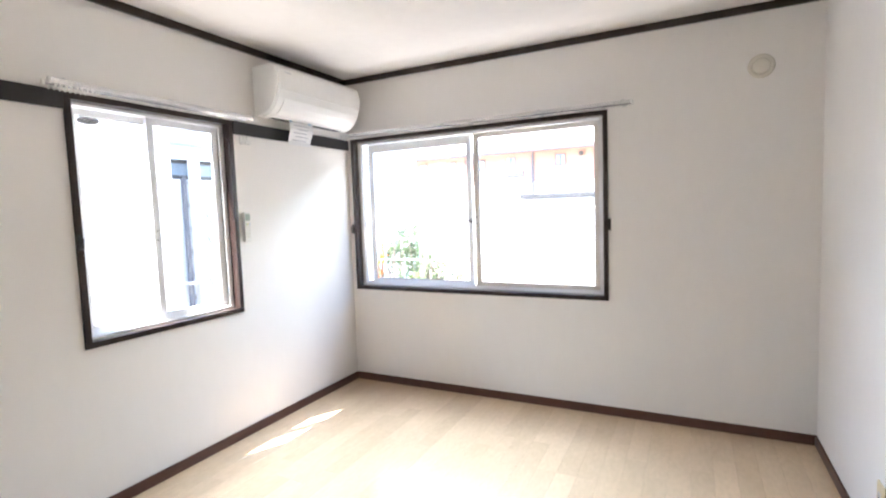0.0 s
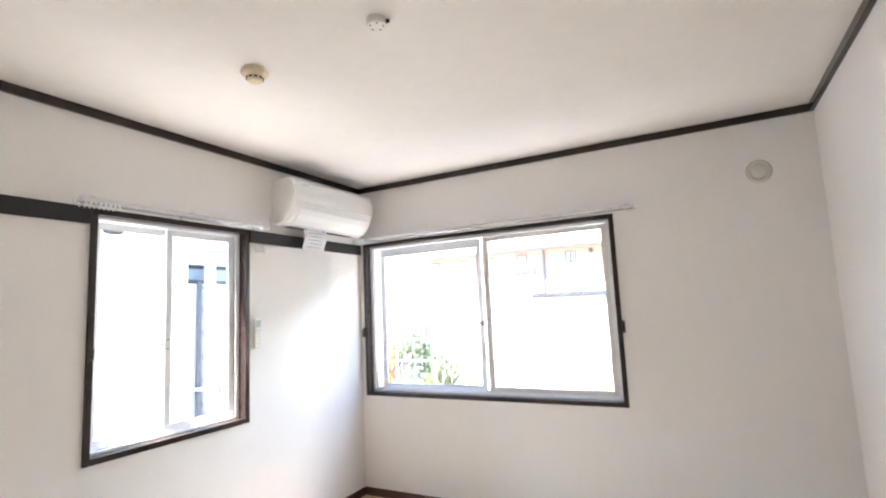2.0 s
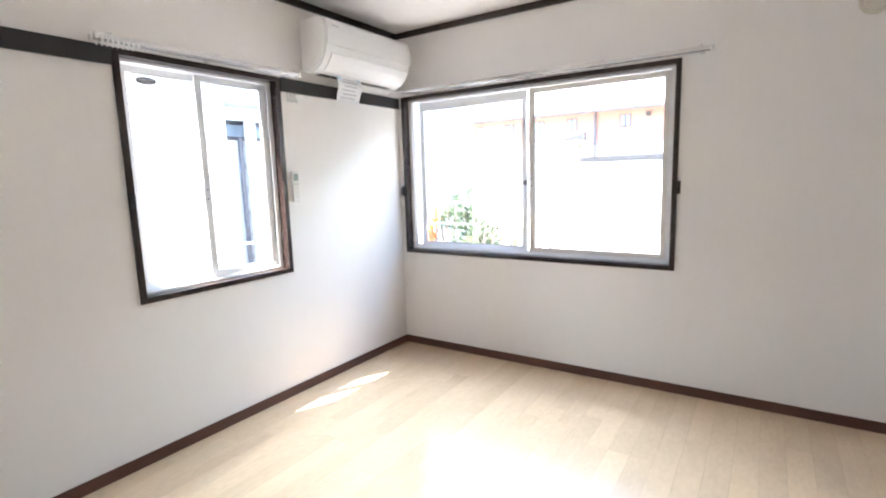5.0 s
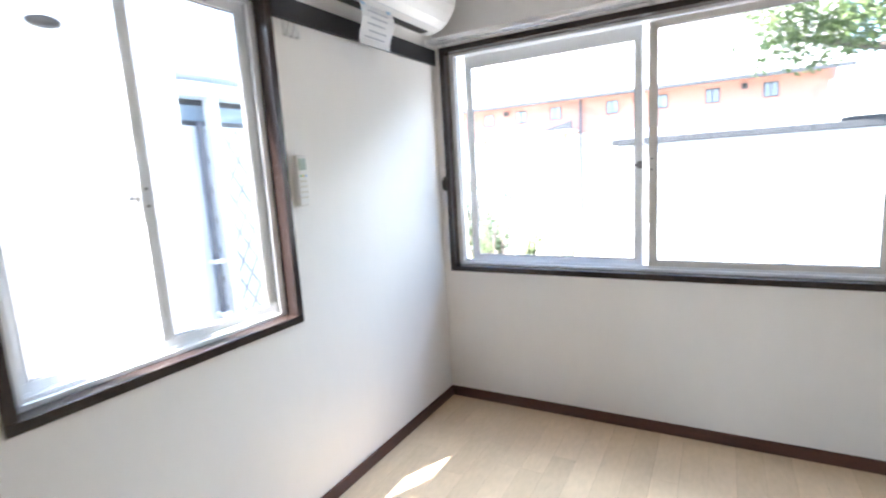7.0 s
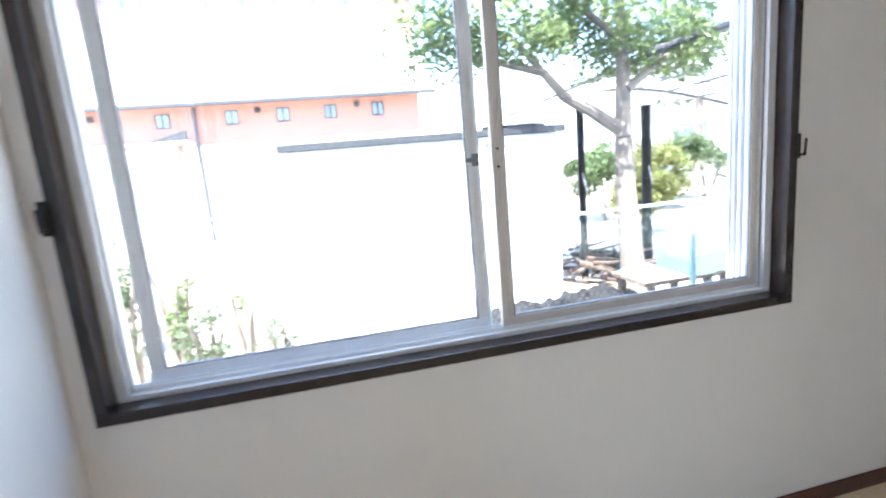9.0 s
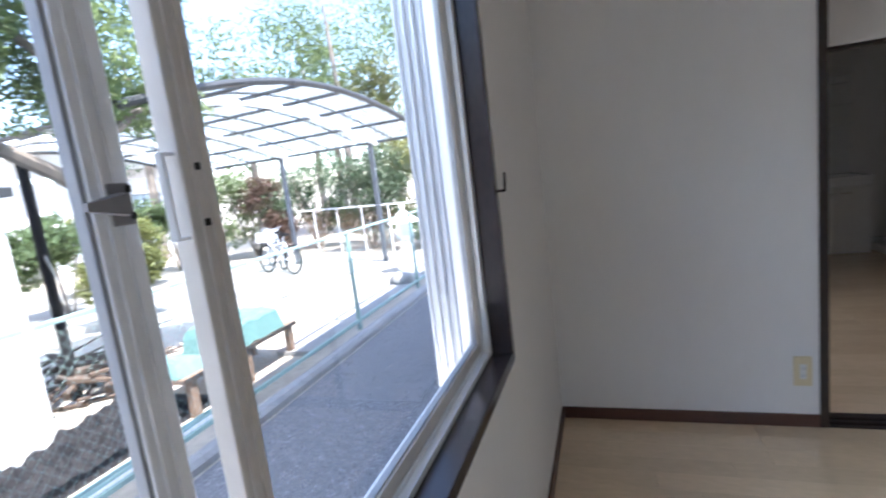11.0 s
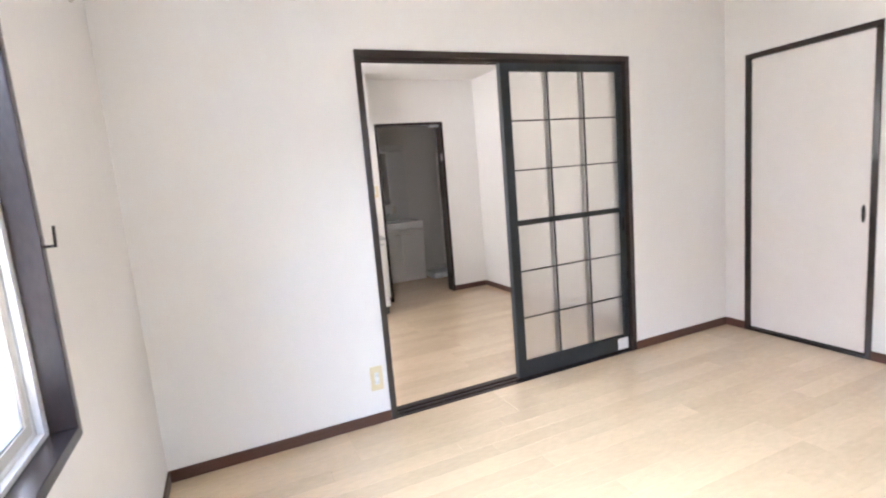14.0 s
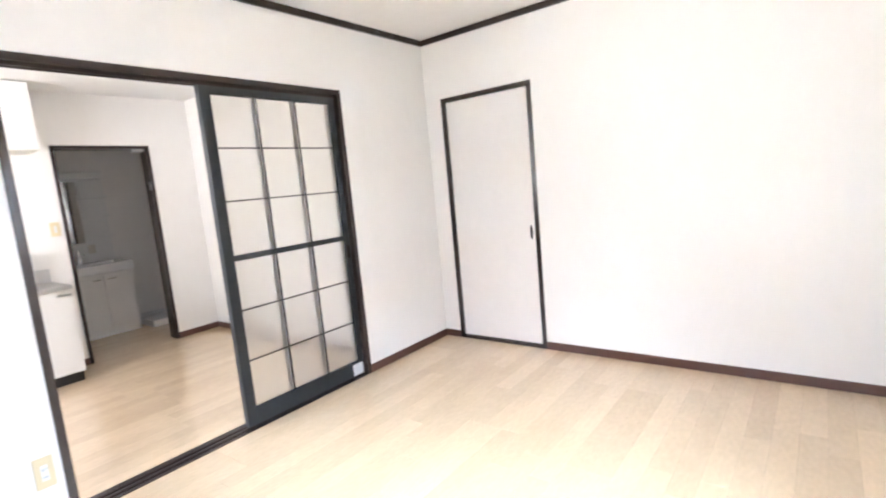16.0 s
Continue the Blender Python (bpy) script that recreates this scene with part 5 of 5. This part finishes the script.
def brick_building():
    b = empty("apartment_building", (0, 15.0, GROUND))
    tagged(b, "two-storey red brick building with small square windows", "building")
    o = -GROUND
    part("lower_wall", box((-16, 0, 0), (3.95, 8, 2.35 + o)), STUCCO, b, "white rendered ground-floor wall")
    part("wall", box((-16, 0, 2.35 + o), (3.95, 8, 3.56 + o)), BRICK, b, "red brick wall band")
    part("upper_wall", box((-16, 3.2, 3.56 + o), (4.6, 8, 9.0 + o)), BRICK, b, "red brick upper wall")
    bm = extrude_profile([(-0.55, 3.46 + o), (-0.55, 3.58 + o), (3.2, 6.2 + o), (3.2, 6.05 + o), (0.0, 3.54 + o)], "x", -16.3, 4.4)
    part("lower_roof", bm, PALE_ROOF, b, "pale sloping lower roof")
    part("gutter", box((-16.3, -0.66, 3.42 + o), (4.4, -0.55, 3.52 + o), 0.01), DARK_TRIM, b, "dark gutter along the eaves")
    part("upper_roof", extrude_profile([(2.4, 9.0 + o), (2.4, 9.15 + o), (5.6, 10.6 + o), (8.8, 9.15 + o), (8.8, 9.0 + o)], "x", -16.5, 5.2), TILE_ROOF, b, "grey upper roof")
    for x in (-6.18, -4.92, -3.66, -1.77, -0.29, 1.13, 2.60, -7.5):
        far_window(b, x, 0.0, 3.11 + o, 0.32, 0.36)
    for x in (-1.02, 1.95, -5.5):
        part("wall_vent", box((x - 0.08, -0.08, 3.20 + o), (x + 0.08, 0, 3.36 + o), 0.01), DARK_TRIM, b, "small dark vent hood")
    part("downpipe", rod((-2.80, -0.06, 0), (-2.80, -0.06, 3.45 + o), 0.05, seg=8), PIPE, b, "dark downpipe")
    part("porch_roof", box((-6.2, -1.0, 2.40 + o), (-2.87, 0, 2.47 + o), 0.01), PALE_ROOF, b, "pale flat porch roof")
    part("porch_fascia", box((-6.2, -1.02, 2.32 + o), (-2.87, -1.0, 2.42 + o), 0.004), OLDWOOD, b, "brown wooden fascia board")
    part("porch_gable", extrude_profile([(-3.9, 2.47 + o), (-2.87, 2.74 + o), (-2.87, 2.47 + o)], "y", -1.0, -0.9), DARK_TRIM, b, "dark porch gable board")
    for x in (-6.0, -3.1):
        part("porch_post", box((x - 0.06, -0.95, 0), (x + 0.06, -0.83, 2.42 + o), 0.004), OLDWOOD, b)
    for x, w in ((-5.1, 1.2), (-1.33, 2.3), (2.2, 2.2)):
        far_window(b, x, 3.2, 7.2 + o, w, 0.9, "upstairs sliding window")
    part("balcony", boxes([((-8.0, 2.60, 6.25 + o), (4.6, 2.66, 6.31 + o)), ((-8.0, 2.60, 6.58 + o), (4.6, 2.66, 6.64 + o))]), ALU, b, "pale balcony rail")
    x = -7.9
    while x < 4.6:
        part("balcony_post", box((x, 2.61, 5.7 + o), (x + 0.05, 2.65, 6.58 + o)), ALU, b)
        x += 1.25


brick_building()


def gable_house():
    h = empty("house", (13.4, 17.5, GROUND))
    tagged(h, "pale house with a grey gable roof behind the tree", "house")
    o = -GROUND
    part("wall", box((-5.0, 0, 0), (5.5, 7, 2.6 + o)), STUCCO, h, "pale stucco wall")
    bm = extrude_profile([(-6.4, 2.32 + o), (1.3, 4.40 + o), (7.0, 2.9 + o), (7.0, 2.75 + o), (1.3, 4.24 + o), (-6.4, 2.16 + o)], "y", -0.8, 7.5)
    part("roof", bm, PALE_ROOF, h, "pale grey gable roof")
    bm = extrude_profile([(-4.9, 2.55 + o), (1.3, 4.24 + o), (5.4, 3.15 + o)], "y", 0.0, 0.1)
    part("gable", bm, STUCCO, h, "pale gable wall")
    far_window(h, 2.9, 0.0, 1.4 + o, 1.6, 1.1)


gable_house()


def neighbour_house():
    """White house a narrow gap away from the smaller window, with a recessed blue-grey porch."""
    h = empty("house", (-1.35, -0.62, GROUND))
    tagged(h, "white neighbouring house with a pale blue porch", "house")
    o = -GROUND
    part("wall", box((-0.15, -9.0, 0), (0.0, 0.0, 3.3 + o)), STUCCO, h, "white stucco wall")
    part("return_wall", box((-3.2, -0.15, 0), (-0.15, 0.0, 3.3 + o)), STUCCO, h, "white stucco return wall")
    part("porch_wall", box((-3.2, 0.0, 0), (-3.05, 9.5, 3.3 + o)), STUCCO_BLUE, h, "pale blue porch wall")
    part("roof", extrude_profile([(0.35, 3.25 + o), (0.35, 3.37 + o), (-4.0, 4.9 + o), (-8.4, 3.37 + o), (-8.4, 3.25 + o)], "y", -9.3, 0.2), TILE_ROOF, h, "grey tiled roof")
    part("vent_hood", lathe([(0.045, 0.0), (0.05, 0.02), (0.04, 0.05), (0.015, 0.06), (0.0, 0.06)], Matrix.Translation((0, -0.62, 2.12 + o)) @ Matrix.Rotation(radians(90), 4, "Y") @ Matrix.Diagonal((0.55, 1.5, 1, 1)), 20), BLACK_METAL, h, "dark oval vent hood")
    part("awning", boxes([((-2.4, 0.43, 2.24 + o), (-0.75, 2.6, 2.34 + o)), ((-0.80, 0.43, 2.17 + o), (-0.73, 2.6, 2.30 + o))], 0.01), STUCCO_BLUE, h, "pale blue awning")
    part("beam", box((-0.95, 0.60, 2.04 + o), (-0.85, 2.6, 2.15 + o), 0.006), STUCCO, h, "white beam")
    for y in (0.88, 2.0):
        part("column", box((-0.93, y - 0.045, 0), (-0.85, y + 0.045, 2.04 + o), 0.006), STUCCO, h, "white porch column")
    part("downpipe", rod((-0.90, 0.76, 0.02), (-0.90, 0.76, 1.84 + o), 0.027, seg=10), PIPE, h, "grey-blue downpipe")
    for z in (0.45, 0.75, 1.2):
        part("pipe_clip", box((-0.95, 0.715, z), (-0.85, 0.805, z + 0.03), 0.004), ALU, h)
    w = part("window", boxes([((-1.05, 0.62, 1.84 + o), (-0.98, 0.66, 2.03 + o)), ((-1.05, 1.90, 1.84 + o), (-0.98, 1.96, 2.03 + o)), ((-1.05, 0.66, 1.99 + o), (-0.98, 1.90, 2.03 + o)), ((-1.05, 0.66, 1.82 + o), (-0.98, 1.90, 1.86 + o))]), DARK_TRIM, h, "dark-framed transom window")
    part("pane", box((-1.03, 0.66, 1.86 + o), (-1.01, 1.90, 1.99 + o)), FAR_GLASS, w)
    part("screen_wall", box((-1.05, 0.62, 0), (-0.98, 2.6, 1.82 + o)), PORCH_BLUE, h, "blue-grey lower porch wall")
    bm = bmesh.new()
    ya, yb, za, zb = 0.84, 2.5, 0.3, 1.80 + o
    for k in range(-12, 24):
        for s in (1, -1):
            y = ya + 0.15 * k
            t0, t1 = sorted(((ya - y) / (0.6 * s), (yb - y) / (0.6 * s)))
            t0, t1 = max(t0, 0.0), min(t1, zb - za)
            if t1 - t0 > 0.05:
                add_rod(bm, (-0.955 + 0.006 * s, y + 0.6 * s * t0, za + t0), (-0.955 + 0.006 * s, y + 0.6 * s * t1, za + t1), 0.008, seg=5)
    part("lattice", bm, GASKET, h, "thin grey diagonal lattice screen")


neighbour_house()


# ---- floor planks ----
def plank_meshes(width, lengths):
    out = {}
    for L in lengths:
        bm = box((0.00015, 0.00015, -0.012), (width - 0.00015, L - 0.00015, 0.0), 0.0)
        es = [e for e in bm.edges if all(v.co.z > -0.001 for v in e.verts)]
        bmesh.ops.bevel(bm, geom=es, offset=0.0004, segments=1, affect="EDGES")
        me = bpy.data.meshes.new("plank")
        bm.to_mesh(me)
        bm.free()
        me.materials.append(PLANK)
        out[L] = me
    return out


def lay_planks(parent, x0, x1, y0, y1, seed):
    rnd = random.Random(seed)
    width = 0.1055
    cache = {}
    n = int((x1 - x0) / width) + 1
    width = (x1 - x0) / n
    for i in range(n):
        y = y0
        first = rnd.choice((0.3, 0.45, 0.6, 0.75))
        while y < y1 - 1e-4:
            L = first if y == y0 else 0.909
            L = round(min(L, y1 - y), 4)
            if L not in cache:
                cache.update(plank_meshes(width, [L]))
            ob = new("plank", cache[L])
            ob.parent = parent
            ob.location = (x0 + i * width, y, 0)
            y += L


lay_planks(floor_main, 0.0, W - 0.001, -D, 0.0, 41)
lay_planks(floor_kitchen, W + T, 7.22, KS, 0.0, 42)
